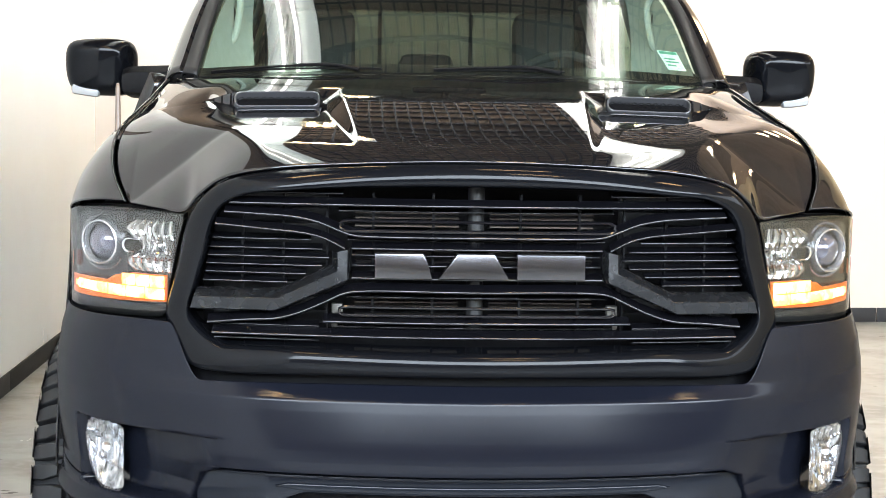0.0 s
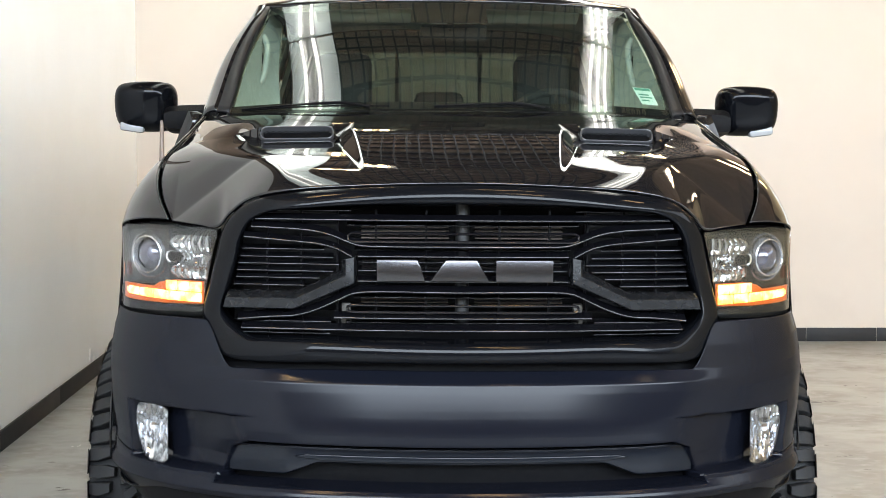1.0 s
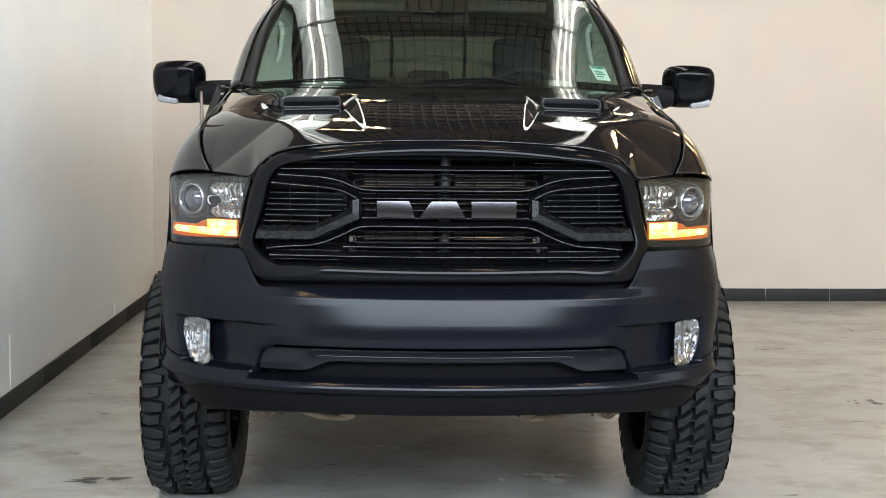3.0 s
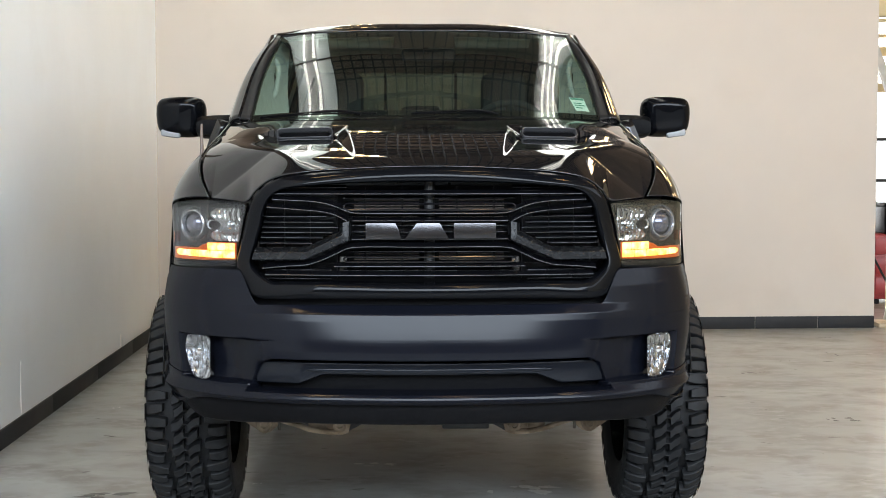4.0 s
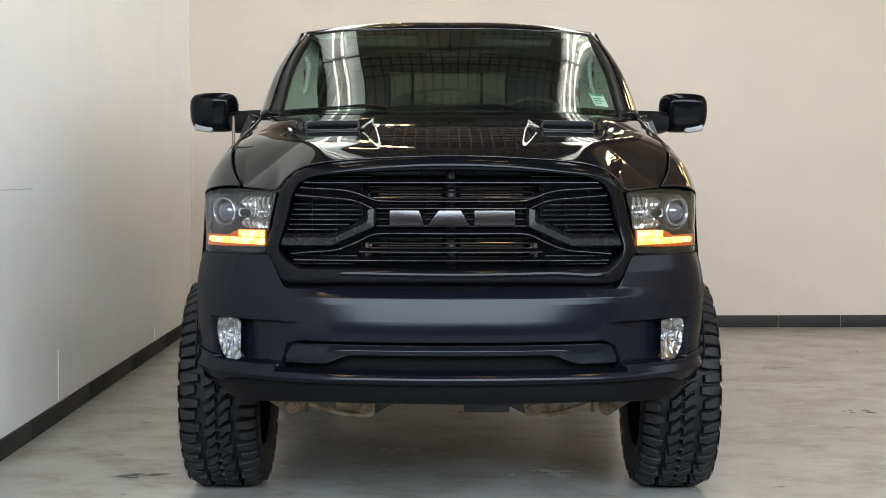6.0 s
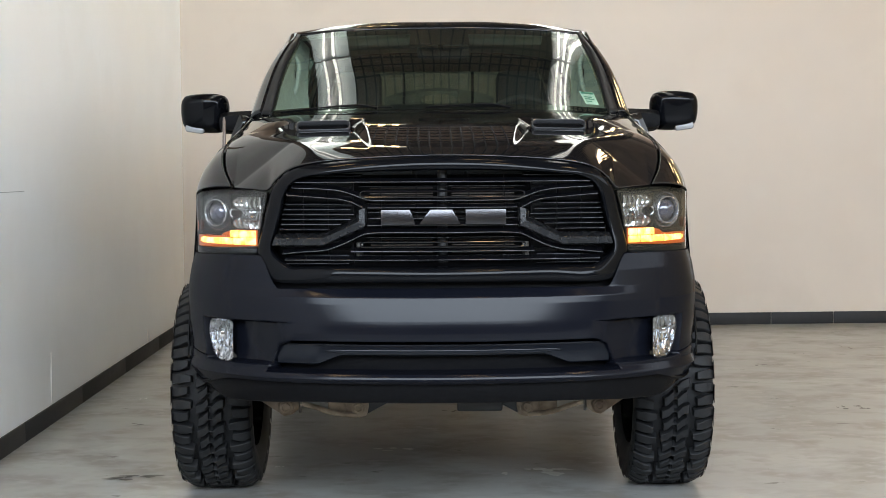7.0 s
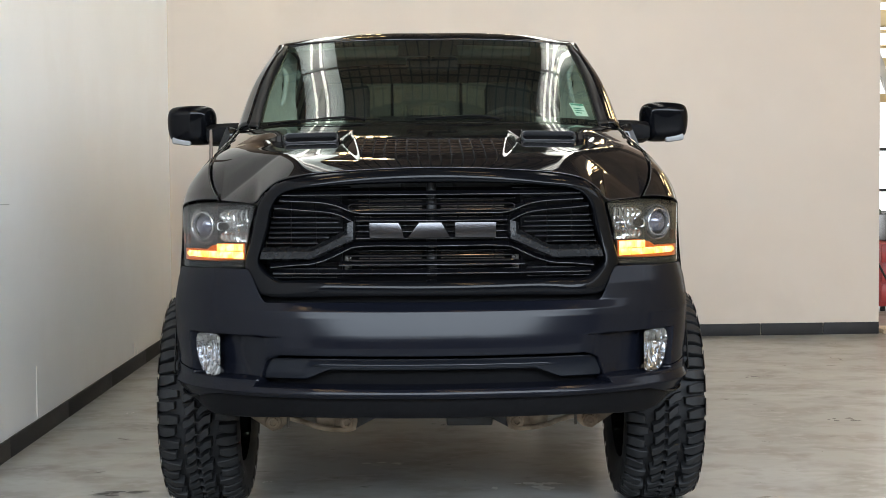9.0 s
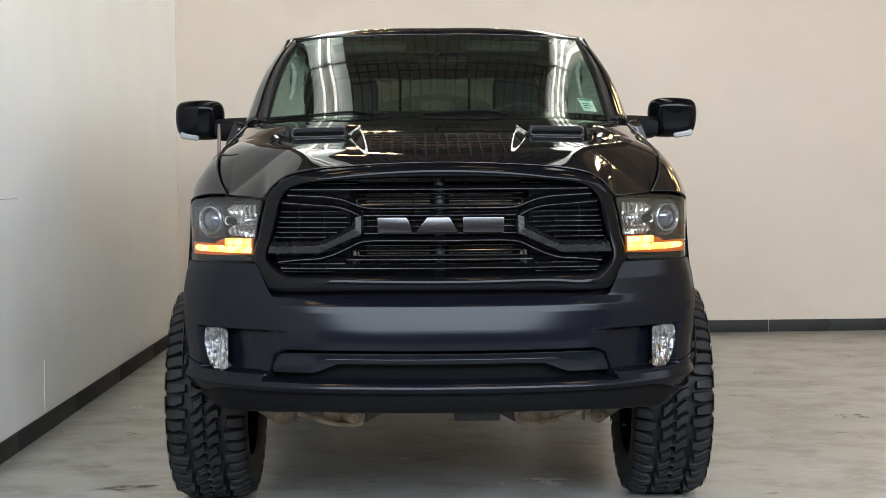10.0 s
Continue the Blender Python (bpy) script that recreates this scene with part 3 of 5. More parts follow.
grille = part("grille", ring([(0.0, 0.07), (0.0, 0.008), (0.015, -0.002), (0.05, -0.010), (0.12, -0.016), (0.25, -0.0205), (0.5, -0.023), (0.7, -0.0215), (0.82, -0.019), (0.89, -0.0165), (0.935, -0.0125), (0.965, -0.0065), (0.985, 0.001), (1.0, 0.012), (1.02, 0.08)]), SATIN, truck, "satin black grille with a wide moulded surround")


def bar(path, h=0.010, deep=0.03, mat=GLOSSBLACK, name="bar"):
    """A grille bar: a blade with a rounded nose swept along x, y, z points."""
    pts = spline([(x, y, z) for x, y, z in path], max(12, int(40 * abs(path[-1][0] - path[0][0]) / 0.6)))
    r = h * 0.32
    nose = [(r - r * math.cos(radians(k)), r * math.sin(radians(k))) for k in (-90, -60, -35, -15, 0, 15, 35, 60, 80)]
    rows = [[(x, y + deep, z + h * 0.35)] + [(x, y + dy, z + dz) for dy, dz in nose] + [(x, y + deep, z + h * 1.35), (x, y + deep, z + h * 0.35)] for x, y, z in pts]
    bm = grid(rows)
    for q in (rows[0], rows[-1]):
        bm.faces.new([bm.verts.new(p) for p in q[:-1]])
    bmesh.ops.remove_doubles(bm, verts=bm.verts, dist=1e-5)
    return part(name, bm, mat, grille)


def gy(x, z):
    """Depth of the grille's bar plane."""
    return -0.305 + 0.20 * max(0, abs(x) - 0.1) ** 1.5 * 0.9 - 0.10 * (1.2 - z) * 0.9


def level(z, xe, dy=0.0, h=0.010):
    bar([(x, gy(x, z) + dy, z) for x in np.linspace(-xe, xe, 9)], h)


level(1.316, 0.535)
for zc, zt in ((1.272, 0.0105), (1.091, 0.0085)):
    end = [(0.285 + 0.012 * math.cos(a), zc + zt * math.sin(a)) for a in np.linspace(-math.pi / 2, math.pi / 2, 7)]
    for sgn in (-1, 1):
        loop = [(x, zc - zt) for x in (0.0, 0.1, 0.2)] + end + [(x, zc + zt) for x in (0.2, 0.1, 0.0)]
        part("bar", sweep([(sgn * x, gy(x, z) + 0.004, z) for x, z in spline(loop, 60)], 0.0036, 8), GLOSSBLACK, grille)
level(1.223, 0.27, 0.01, 0.009)
level(1.160, 0.27, 0.01, 0.009)
level(1.067, 0.33)
level(1.036, 0.57)
level(1.300, 0.30, 0.05, 0.006)
level(1.238, 0.28, 0.05, 0.006)
level(1.205, 0.27, 0.05, 0.007)
level(1.183, 0.27, 0.05, 0.007)
level(1.115, 0.28, 0.05, 0.006)
level(1.05, 0.30, 0.05, 0.006)
g3 = lambda pts, dy=0.0: [(x, gy(x, z) + dy, z) for x, z in pts]
up = [(-0.545, 1.296), (-0.47, 1.293), (-0.40, 1.289), (-0.345, 1.279), (-0.30, 1.262), (-0.27, 1.252), (-0.2, 1.249), (0, 1.249)]
bar(g3(up + [(-x, z) for x, z in up[-2::-1]]), 0.011)
dn = [(-0.58, 1.058), (-0.50, 1.066), (-0.43, 1.071), (-0.38, 1.085), (-0.33, 1.107), (-0.285, 1.128), (-0.25, 1.133), (0, 1.133)]
bar(g3(dn + [(-x, z) for x, z in dn[-2::-1]]), 0.011)
for s in (-1, 1):
    # tapering arm above the bracket
    bar(g3([(s * 0.565, 1.270), (s * 0.46, 1.262), (s * 0.375, 1.255), (s * 0.33, 1.245), (s * 0.285, 1.223)], -0.004), 0.009, 0.03, GLOSSBLACK)
    for z, a, b in ((1.236, 0.575, 0.36), (1.216, 0.58, 0.335), (1.198, 0.585, 0.32), (1.180, 0.588, 0.335), (1.162, 0.59, 0.37), (1.143, 0.595, 0.41)):
        bar([(s * x, gy(x, z) + 0.045, z) for x in np.linspace(a, b, 6)], 0.007, 0.035)
    for z in (1.052, 1.022):
        bar([(s * x, gy(x, z) + 0.03, z) for x in np.linspace(0.57, 0.34, 6)], 0.006, 0.035)
    bar([(s * x, gy(x, 1.338) + 0.03, 1.338) for x in np.linspace(0.50, 0.29, 6)], 0.006, 0.035)
    outer = [(0.617, 1.086), (0.434, 1.087), (0.276, 1.156), (0.275, 1.224)]
    inner = [(0.605, 1.128), (0.424, 1.130), (0.311, 1.186), (0.311, 1.215)]
    o, i = np.array(outer), np.array(inner)
    rows = []
    for w, dy in ((-0.06, 0.05), (0.0, 0.009), (0.04, 0.001), (0.10, -0.005), (0.66, -0.007), (0.70, -0.006), (0.73, -0.003), (0.96, 0.012), (1.0, 0.018), (1.04, 0.05)):
        line = []
        for a, b in zip(range(3), range(1, 4)):
            for k in range(8):
                t = k / 8
                p = (o[a] * (1 - t) + o[b] * t) * (1 - w) + (i[a] * (1 - t) + i[b] * t) * w
                line.append(p)
        line.append(o[3] * (1 - w) + i[3] * w)
        rows.append([(s * x, gy(x, z) - 0.012 + dy, z) for x, z in line])
    part("bracket", grid(rows), GRAPHITE, grille, "graphite grey angled bracket")
    for x in (0.095, 0.225, 0.325, 0.42, 0.51):
        part("post", box(s * x, gy(x, 1.18) + 0.075, 1.18, 0.005, 0.02, 0.32), PLASTIC, grille)
    for z in (1.055, 1.085):
        part("bolt_tab", box(s * 0.302, gy(0.3, z) + 0.085, z, 0.024, 0.02, 0.022, bevel=0.003), TAB, grille)
part("post", sweep([(0, -0.20, 1.02), (0, -0.20, 1.36)], 0.018, 14), DARKSTEEL, grille)
# plain emblem blocks
emblem = part("emblem", prism([(-0.221, 1.163), (-0.098, 1.163), (-0.108, 1.198), (-0.118, 1.217), (-0.221, 1.217)], -0.318, -0.29, bevel=0.004), EMBLEM, grille, "dark nickel emblem block")
part("emblem", prism([(-0.086, 1.163), (0.066, 1.163), (0.034, 1.217), (-0.045, 1.217)], -0.318, -0.29, bevel=0.004), EMBLEM, grille, "dark nickel emblem block")
part("emblem", prism([(0.082, 1.163), (0.228, 1.163), (0.228, 1.217), (0.082, 1.217)], -0.318, -0.29, bevel=0.004), EMBLEM, grille, "dark nickel emblem block")
# radiator behind
rad = part("radiator", box(0, -0.03, 1.15, 1.22, 0.06, 0.38), PLASTIC, truck, "dark radiator behind the grille")
for s in (-1, 1):
    for zc in (1.232, 1.242, 1.262, 1.271, 1.280, 1.291, 1.052, 1.061, 1.082, 1.092, 1.101, 1.203, 1.185):
        part("fin", box(s * 0.15, -0.15, zc, 0.23, 0.03, 0.0032), CORE, rad, "brownish cooling fin")
    for k in range(9):
        part("shutter", box(s * 0.455, -0.10, 1.05 + 0.033 * k, 0.25, 0.012, 0.031, Matrix.Rotation(radians(12), 4, "X"), bevel=0.002), SHUTTER, rad)

# headlamps
SIDEAMBER = glow("dim_amber_marker", (0.55, 0.10, 0.01), 0.25)
HY = lambda x: np.interp(abs(x), [0.64, 0.72, 0.8, 0.87, 0.92, 0.945, 0.965], [-0.15, -0.115, -0.06, 0.01, 0.075, 0.13, 0.22])


def lamp_sheet(s, x0, x1, lowf, highf, dy, nx=30, nz=10):
    return grid([[(s * x, HY(x) + dy, lowf(x) + (highf(x) - lowf(x)) * j / nz) for j in range(nz + 1)] for x in np.linspace(x0, x1, nx + 1)])


hl_top = lambda x: np.interp(x, [0.644, 0.70, 0.78, 0.86, 0.925, 0.951, 0.96], [1.279, 1.286, 1.289, 1.286, 1.277, 1.264, 1.235])
hl_low = lambda x: np.interp(x, [0.644, 0.66, 0.676, 0.69, 0.80, 0.90, 0.96], [1.27, 1.21, 1.13, 1.049, 1.043, 1.040, 1.040])
for s in (-1, 1):
    lamp = solid(part("headlamp", lamp_sheet(s, 0.645, 0.958, hl_low, hl_top, 0.075), LAMPGREY, truck, "projector headlamp with lit amber turn signal"), 0.01, 1)
    cover = part("lens", lamp_sheet(s, 0.645, 0.960, hl_low, hl_top, 0.0, 44, 16), LAMPGLASS, lamp, "clear cover")
    cover.visible_shadow = False
    solid(part("lower_seal", lamp_sheet(s, 0.672, 0.965, lambda x: 1.015, lambda x: 1.066, 0.05, 24, 3), PLASTIC, lamp), 0.01, 1)
    # rim closing cover to housing
    edge = [(x, hl_top(x)) for x in np.linspace(0.645, 0.958, 30)] + [(x, hl_low(x)) for x in np.linspace(0.958, 0.645, 30)]
    edge.append(edge[0])
    part("rim", grid([[(s * x, HY(x) + 0.003, z) for x, z in edge], [(s * x, HY(x) + 0.085, z) for x, z in edge]]), GLOSSBLACK, lamp)
    m = Matrix.Translation((s * 0.850, 0.043, 1.200)) @ Matrix.Rotation(radians(30 * s), 4, "Z") @ Matrix.Rotation(radians(90), 4, "X")
    part("projector_ring", lathe([(0.045, 0.005), (0.046, 0.018), (0.0485, 0.023), (0.0515, 0.021), (0.0535, 0.008), (0.0545, -0.005), (0.055, -0.03)], m, 48), RINGCHROME, lamp, "chrome ring")
    part("outer_ring", lathe([(0.0615, -0.004), (0.0625, 0.006), (0.0645, 0.009), (0.067, 0.006), (0.068, -0.03)], m, 48), RINGCHROME, lamp, "thin chrome outer ring")
    part("projector_lens", lathe([(0, 0.028), (0.012, 0.0265), (0.024, 0.022), (0.034, 0.014), (0.040, 0.004), (0.043, -0.01)], m, 40), LENS, lamp, "bluish glass projector")
    rows = []
    for i in range(15):
        z = 1.142 + 0.118 * i / 14
        xa, xb = 0.668 if z > 1.2 else 0.674, 0.772 + 0.02 * math.sin(i * 0.7)
        rows.append([(s * (xa + (xb - xa) * j / 36), HY(xa + (xb - xa) * j / 36) + 0.055 - 0.007 * abs(math.sin(math.pi * j / 36 * 6)) - (0.012 if i in (4, 9) else 0.02 * (i / 14) ** 2 if i > 9 else 0.0), z) for j in range(37)])
    part("reflector", grid(rows), LAMPCHROME, lamp, "faceted chrome reflector", smooth=False)
    ro = rounded(0.70, 1.184, 0.80, 1.216, 0.014)
    rows = [[(s * (0.75 + (x - 0.75) * k), HY(x) + dy, 1.2 + (z - 1.2) * k) for x, z in ro + ro[:1]] for k, dy in ((1.0, 0.05), (0.98, 0.030), (0.88, 0.028), (0.82, 0.045))]
    part("side_ring", grid(rows), CHROME, lamp)
    part("side_marker", lamp_sheet(s, 0.944, 0.954, lambda x: 1.128, lambda x: 1.165, 0.02, 3, 4), SIDEAMBER, lamp, "small amber side marker")
    # amber turn signal: two tiers of lit cells
    low = lambda x: np.interp(x, [0.686, 0.80, 0.90, 0.94], [1.078, 1.072, 1.069, 1.07])
    high = lambda x: np.interp(x, [0.686, 0.77, 0.815, 0.835, 0.90, 0.94], [1.138, 1.138, 1.128, 1.114, 1.114, 1.112])
    turn = solid(part("turn_signal", lamp_sheet(s, 0.687, 0.938, low, high, 0.035, 40, 8), AMBER, lamp, "lit amber turn signal"), 0.006, 1)
    for x0, x1, z0, z1, n in ((0.692, 0.798, 1.110, 1.134, 3), (0.692, 0.932, 1.083, 1.106, 5)):
        for k in range(n):
            xa, xb = x0 + (x1 - x0) * k / n, x0 + (x1 - x0) * (k + 1) / n
            rows = [[(s * x, HY(x) + 0.028 + 0.004 * abs(2 * j / 4 - 1), z0 + (z1 - z0) * j / 4) for j in range(5)] for x in np.linspace(xa + 0.0012, xb - 0.0012, 5)]
            solid(part("lit_cell", grid(rows), AMBERHOT, turn), 0.004, 1)
    part("lower_cells", lamp_sheet(s, 0.70, 0.925, lambda x: low(x) + 0.001, lambda x: low(x) + 0.007, 0.030, 40, 2), AMBER, turn)

# hood
HOODF = spline([(0, -0.283, 1.413), (0.25, -0.272, 1.406), (0.44, -0.243, 1.391), (0.552, -0.212, 1.367), (0.610, -0.182, 1.325), (0.642, -0.160, 1.290), (0.70, -0.11, 1.2905), (0.783, -0.02, 1.297)], 221, (0,))
HOODR = spline([(0, 0.84, 1.606), (0.3, 0.86, 1.605), (0.6, 0.92, 1.597), (0.822, 1.02, 1.585)], 221, (0,))
HOODC = spline([(0, -0.283, 1.413), (0, -0.26, 1.428), (0, -0.18, 1.449), (0, 0.0, 1.487), (0, 0.3, 1.546), (0, 0.5, 1.577), (0, 0.7, 1.597), (0, 0.84, 1.606)], 181)
HOODE = spline([(0.783, -0.02, 1.297), (0.82, 0.06, 1.355), (0.838, 0.15, 1.413), (0.838, 0.25, 1.455), (0.828, 0.45, 1.497), (0.822, 0.65, 1.530), (0.822, 0.85, 1.562), (0.822, 1.02, 1.585)], 181)
slope = np.polyfit([-0.18, 0.0, 0.3, 0.5, 0.7, 0.84], [1.449, 1.488, 1.546, 1.577, 1.597, 1.606], 3)
rear = HOODC[:, 1] > -0.18
HOODC[rear, 2] = np.polyval(slope, HOODC[rear, 1])
hu, hv = np.linspace(0, 1, 221)[None, :], np.linspace(0, 1, 181)[:, None]
patch = HOODC[:, None] * (1 - hu[..., None]) + HOODE[:, None] * hu[..., None]
front_gap, rear_gap = HOODF - patch[0], HOODR - patch[-1]
patch[..., :2] += (front_gap[None] * (1 - hv[..., None]) ** 2.6 + rear_gap[None] * hv[..., None] ** 3)[..., :2]


def soft_least(sheets, k):
    """The lowest of several sheets, rounded where they meet."""
    least = np.minimum.reduce(sheets)
    return least - k * np.log(sum(np.exp(-(q - least) / k) for q in sheets))


def hood_sheet(x, y):
    """A crowned top, flanks that fall to the fenders and a rolled nose, with a raised middle between the scoops."""
    run = np.clip((y + 0.21) / 0.55, 0, 1)
    tall = 0.031 * run * step(1.0, 0.45, y)
    crown = np.polyval(slope, y) - tall - 0.022 * x ** 2
    steep = 0.48 + 0.27 * step(0.25, -0.05, y)
    ze = np.where(y < HOODE[0, 1], HOODE[0, 2] + 0.55 * (y - HOODE[0, 1]), np.interp(y, HOODE[:, 1], HOODE[:, 2]))
    xe = np.interp(y, HOODE[:, 1], HOODE[:, 0])
    flank = ze + 0.004 + steep * (xe - x)
    nose = np.interp(x, HOODF[:, 0], HOODF[:, 2]) + 0.010 + (0.62 + 0.5 * step(0.3, 0.6, x)) * (y - np.interp(x, HOODF[:, 0], HOODF[:, 1]))
    top, foot = 0.250 + 0.052 * run, 0.266 + 0.108 * run
    wall = np.clip((x - top) / (foot - top), 0, 1)
    wall = np.where(wall < 0.22, wall ** 2 / 0.44, np.where(wall > 0.78, 0.78 - (1 - wall) ** 2 / 0.44, wall - 0.11)) / 0.78
    beside = step(0.572, 0.66, x)
    behind = (1 - beside) * np.where(x > 0.368, (y > 0.36) * 1.0, step(0.33, 0.44, y)) + beside * step(0.16, 0.60, y) * step(0.80, 0.60, x)
    raised = tall * np.maximum(1 - wall, behind)
    return soft_least((soft_least((crown + raised, flank + 0.5 * raised), 0.0065), nose), 0.016)


z = hood_sheet(patch[..., 0], patch[..., 1])
z += (HOODF[:, 2] - z[0])[None] * (1 - hv) ** 9
z += (HOODR[:, 2] - z[-1])[None] * hv ** 5
z += (HOODE[:, 2] - z[:, -1])[:, None] * hu ** 9
patch[..., 2] = z
full = np.concatenate([(patch * [-1, 1, 1])[:, :0:-1], patch], 1)
hood = solid(part("hood", grid([[tuple(p) for p in r] for r in full]), PAINT, truck, "glossy black hood with two intake scoops"), 0.006, -1)

# scoops
SCOOPRIM = material("grey_gloss_plastic", (0.045, 0.045, 0.048), 0.28)
MESHMAT = material("black_mesh", (0.006, 0.006, 0.0065), 0.6, spec=0.05)
for s in (-1, 1):
    tilt = Matrix.Translation((s * 0.47, 0.322, 1.534)) @ Matrix.Rotation(radians(-42), 4, "X") @ Matrix.Rotation(s * radians(1.5), 4, "Y")
    loop = rounded(-0.103, -0.0215, 0.103, 0.0215, 0.017)
    loop.append(loop[0])
    rows = [[tilt @ Vector((x * (1 + k / 0.104), dy, z * (1 + k / 0.0225))) for x, z in loop] for k, dy in ((0.0045, 0.012), (0.0045, 0.002), (0.0036, -0.002), (0.002, -0.0035), (0.0004, -0.002), (0.0, 0.002), (0.0, 0.05))]
    scoop = part("intake_scoop", grid(rows), SCOOPRIM, hood, "grey rimmed intake scoop with honeycomb mesh")
    rows = [[tilt @ Vector((x * (1 + k / 0.104), dy, z * (1 + k / 0.03))) for x, z in loop] for k, dy in ((0.0125, 0.030), (0.0105, 0.014), (0.0090, 0.007), (0.0075, 0.005), (0.0060, 0.010))]
    part("bezel", grid(rows), PAINT, scoop, "gloss black bezel")
    bm = bmesh.new()
    for i in range(-3, 13):
        for lean in (-1, 1):
            x0 = -0.1 + 0.0185 * i
            lo, hi = max(-0.1, min(x0, x0 + 0.045 * lean)), min(0.1, max(x0, x0 + 0.045 * lean))
            if hi - lo > 0.004:
                z0, z1 = ((lo - x0) / 0.045 * lean - 0.5) * 0.042, ((hi - x0) / 0.045 * lean - 0.5) * 0.042
                sweep([(lo, 0.016 + 0.001 * lean, z0), (hi, 0.016 + 0.001 * lean, z1)], 0.0013, 5, bm)
    bm.transform(tilt)
    part("mesh", bm, MESHMAT, scoop, "black honeycomb mesh", smooth=False)
    bm = box(0, 0.028, 0, 0.2, 0.01, 0.042)
    bm.transform(tilt)
    part("backing", bm, PLASTIC, scoop)

# fenders
for s in (-1, 1):
    ff = spline([(0.790, -0.02, 1.297), (0.86, 0.03, 1.296), (0.915, 0.09, 1.287), (0.945, 0.15, 1.274), (0.957, 0.21, 1.255)], 31)
    fr = spline([(0.829, 1.06, 1.585), (0.848, 1.06, 1.55), (0.875, 1.06, 1.49), (0.91, 1.06, 1.40), (0.94, 1.06, 1.28)], 31)
    fe = HOODE.copy()
    fe[:, 0] += 0.007
    fe[-1] = fr[0]
    fe[0] = ff[0]
    fo = spline([(0.957, 0.21, 1.255), (0.963, 0.35, 1.265), (0.962, 0.5, 1.275), (0.955, 0.75, 1.285), (0.94, 1.06, 1.28)], 181)
    pt = coons(ff, fr, fe, fo)
    side = []
    for q in fo:
        y = q[1]
        arch = 0.50 + math.sqrt(max(0.0, 0.55**2 - (y - 0.75) ** 2))
        zb = max(0.62, arch)
        side.append([(q[0] + (1.0 - q[0]) * step(0, 1, k / 10) , y, q[2] + (zb - q[2]) * k / 10) for k in range(1, 11)])
    rows = [[(s * p[0], p[1], p[2]) for p in list(map(tuple, r)) + e] for r, e in zip(pt, side)]
    solid(part("fender", grid(rows), PAINT, truck, "glossy black front fender"), 0.006, 1)
    # inner arch
    rows = [[(s * x, 0.75 + 0.56 * math.cos(a), 0.50 + 0.56 * math.sin(a)) for x in (0.70, 0.85, 0.985)] for a in np.linspace(radians(10), radians(160), 24)]
    solid(part("arch_liner", grid(rows), PLASTIC, truck), 0.005)

# cab
WB = spline([(0, 0.80, 1.612), (0.3, 0.825, 1.611), (0.55, 0.88, 1.605), (0.745, 0.965, 1.594)], 31, (0,))
WT = spline([(0, 1.495, 2.016), (0.25, 1.505, 2.015), (0.5, 1.535, 2.006), (0.662, 1.575, 1.992)], 31, (0,))
WC = spline([(0, 0.80, 1.612), (0, 1.14, 1.834), (0, 1.495, 2.016)], 31)
WS = spline([(0.745, 0.965, 1.594), (0.715, 1.27, 1.81), (0.662, 1.575, 1.992)], 31)
ws = coons(WB, WT, WC, WS)
wfull = np.concatenate([(ws * [-1, 1, 1])[:, :0:-1], ws], 1)
glass = part("windscreen", grid([[tuple(p) for p in r] for r in wfull]), WINDGLASS, truck, "green-tinted windscreen")
glass.visible_shadow = False
# black ceramic border at the top and bottom of the glass
FRIT = material("black_frit", (0.006, 0.006, 0.006), 0.12)
off = np.array([0, 0.004, -0.006])
band = wfull[-3:] + off
part("top_band", grid([[tuple(p) for p in r] for r in band]), FRIT, glass)
part("bottom_band", grid([[tuple(p) for p in r] for r in wfull[:3] + off]), FRIT, glass)
c = wfull.shape[1] // 2
part("sensor_shade", grid([[tuple(p) for p in r[c - 6:c + 7]] for r in wfull[-8:] + off]), FRIT, glass)
roofc = [(0, 1.495, 2.022), (0, 1.62, 2.055), (0, 1.9, 2.078), (0, 2.5, 2.085), (0, 3.3, 2.07), (0, 3.48, 2.045)]
roofe = [(0.70, 1.60, 2.000), (0.705, 1.72, 2.022), (0.71, 1.95, 2.032), (0.71, 2.5, 2.035), (0.705, 3.2, 2.025), (0.69, 3.45, 2.0)]
rf = spline([(0, 1.495, 2.022), (0.25, 1.505, 2.021), (0.5, 1.54, 2.012), (0.66, 1.578, 1.999), (0.70, 1.60, 2.0)], 31, (0,))
rr = spline([(0, 3.48, 2.045), (0.3, 3.475, 2.042), (0.6, 3.46, 2.02), (0.69, 3.45, 2.0)], 31, (0,))
rp = coons(rf, rr, spline(roofc, 41), spline(roofe, 41))
rp[..., 2] += 0.012 * (np.linspace(0, 1, 31)[None] * (1 - np.linspace(0, 1, 31)[None]) * 4) * np.linspace(0, 1, 41)[:, None] ** 0.3
rfull = np.concatenate([(rp * [-1, 1, 1])[:, :0:-1], rp], 1)
roof = solid(part("roof", grid([[tuple(p) for p in r] for r in rfull]), PAINT, truck, "glossy black roof"), 0.012, -1)
lining = rfull[3:-2] + np.array([0, 0, -0.035])
part("headliner", grid([[tuple(p) for p in r] for r in lining]), TRIM, roof, "grey cloth headliner")

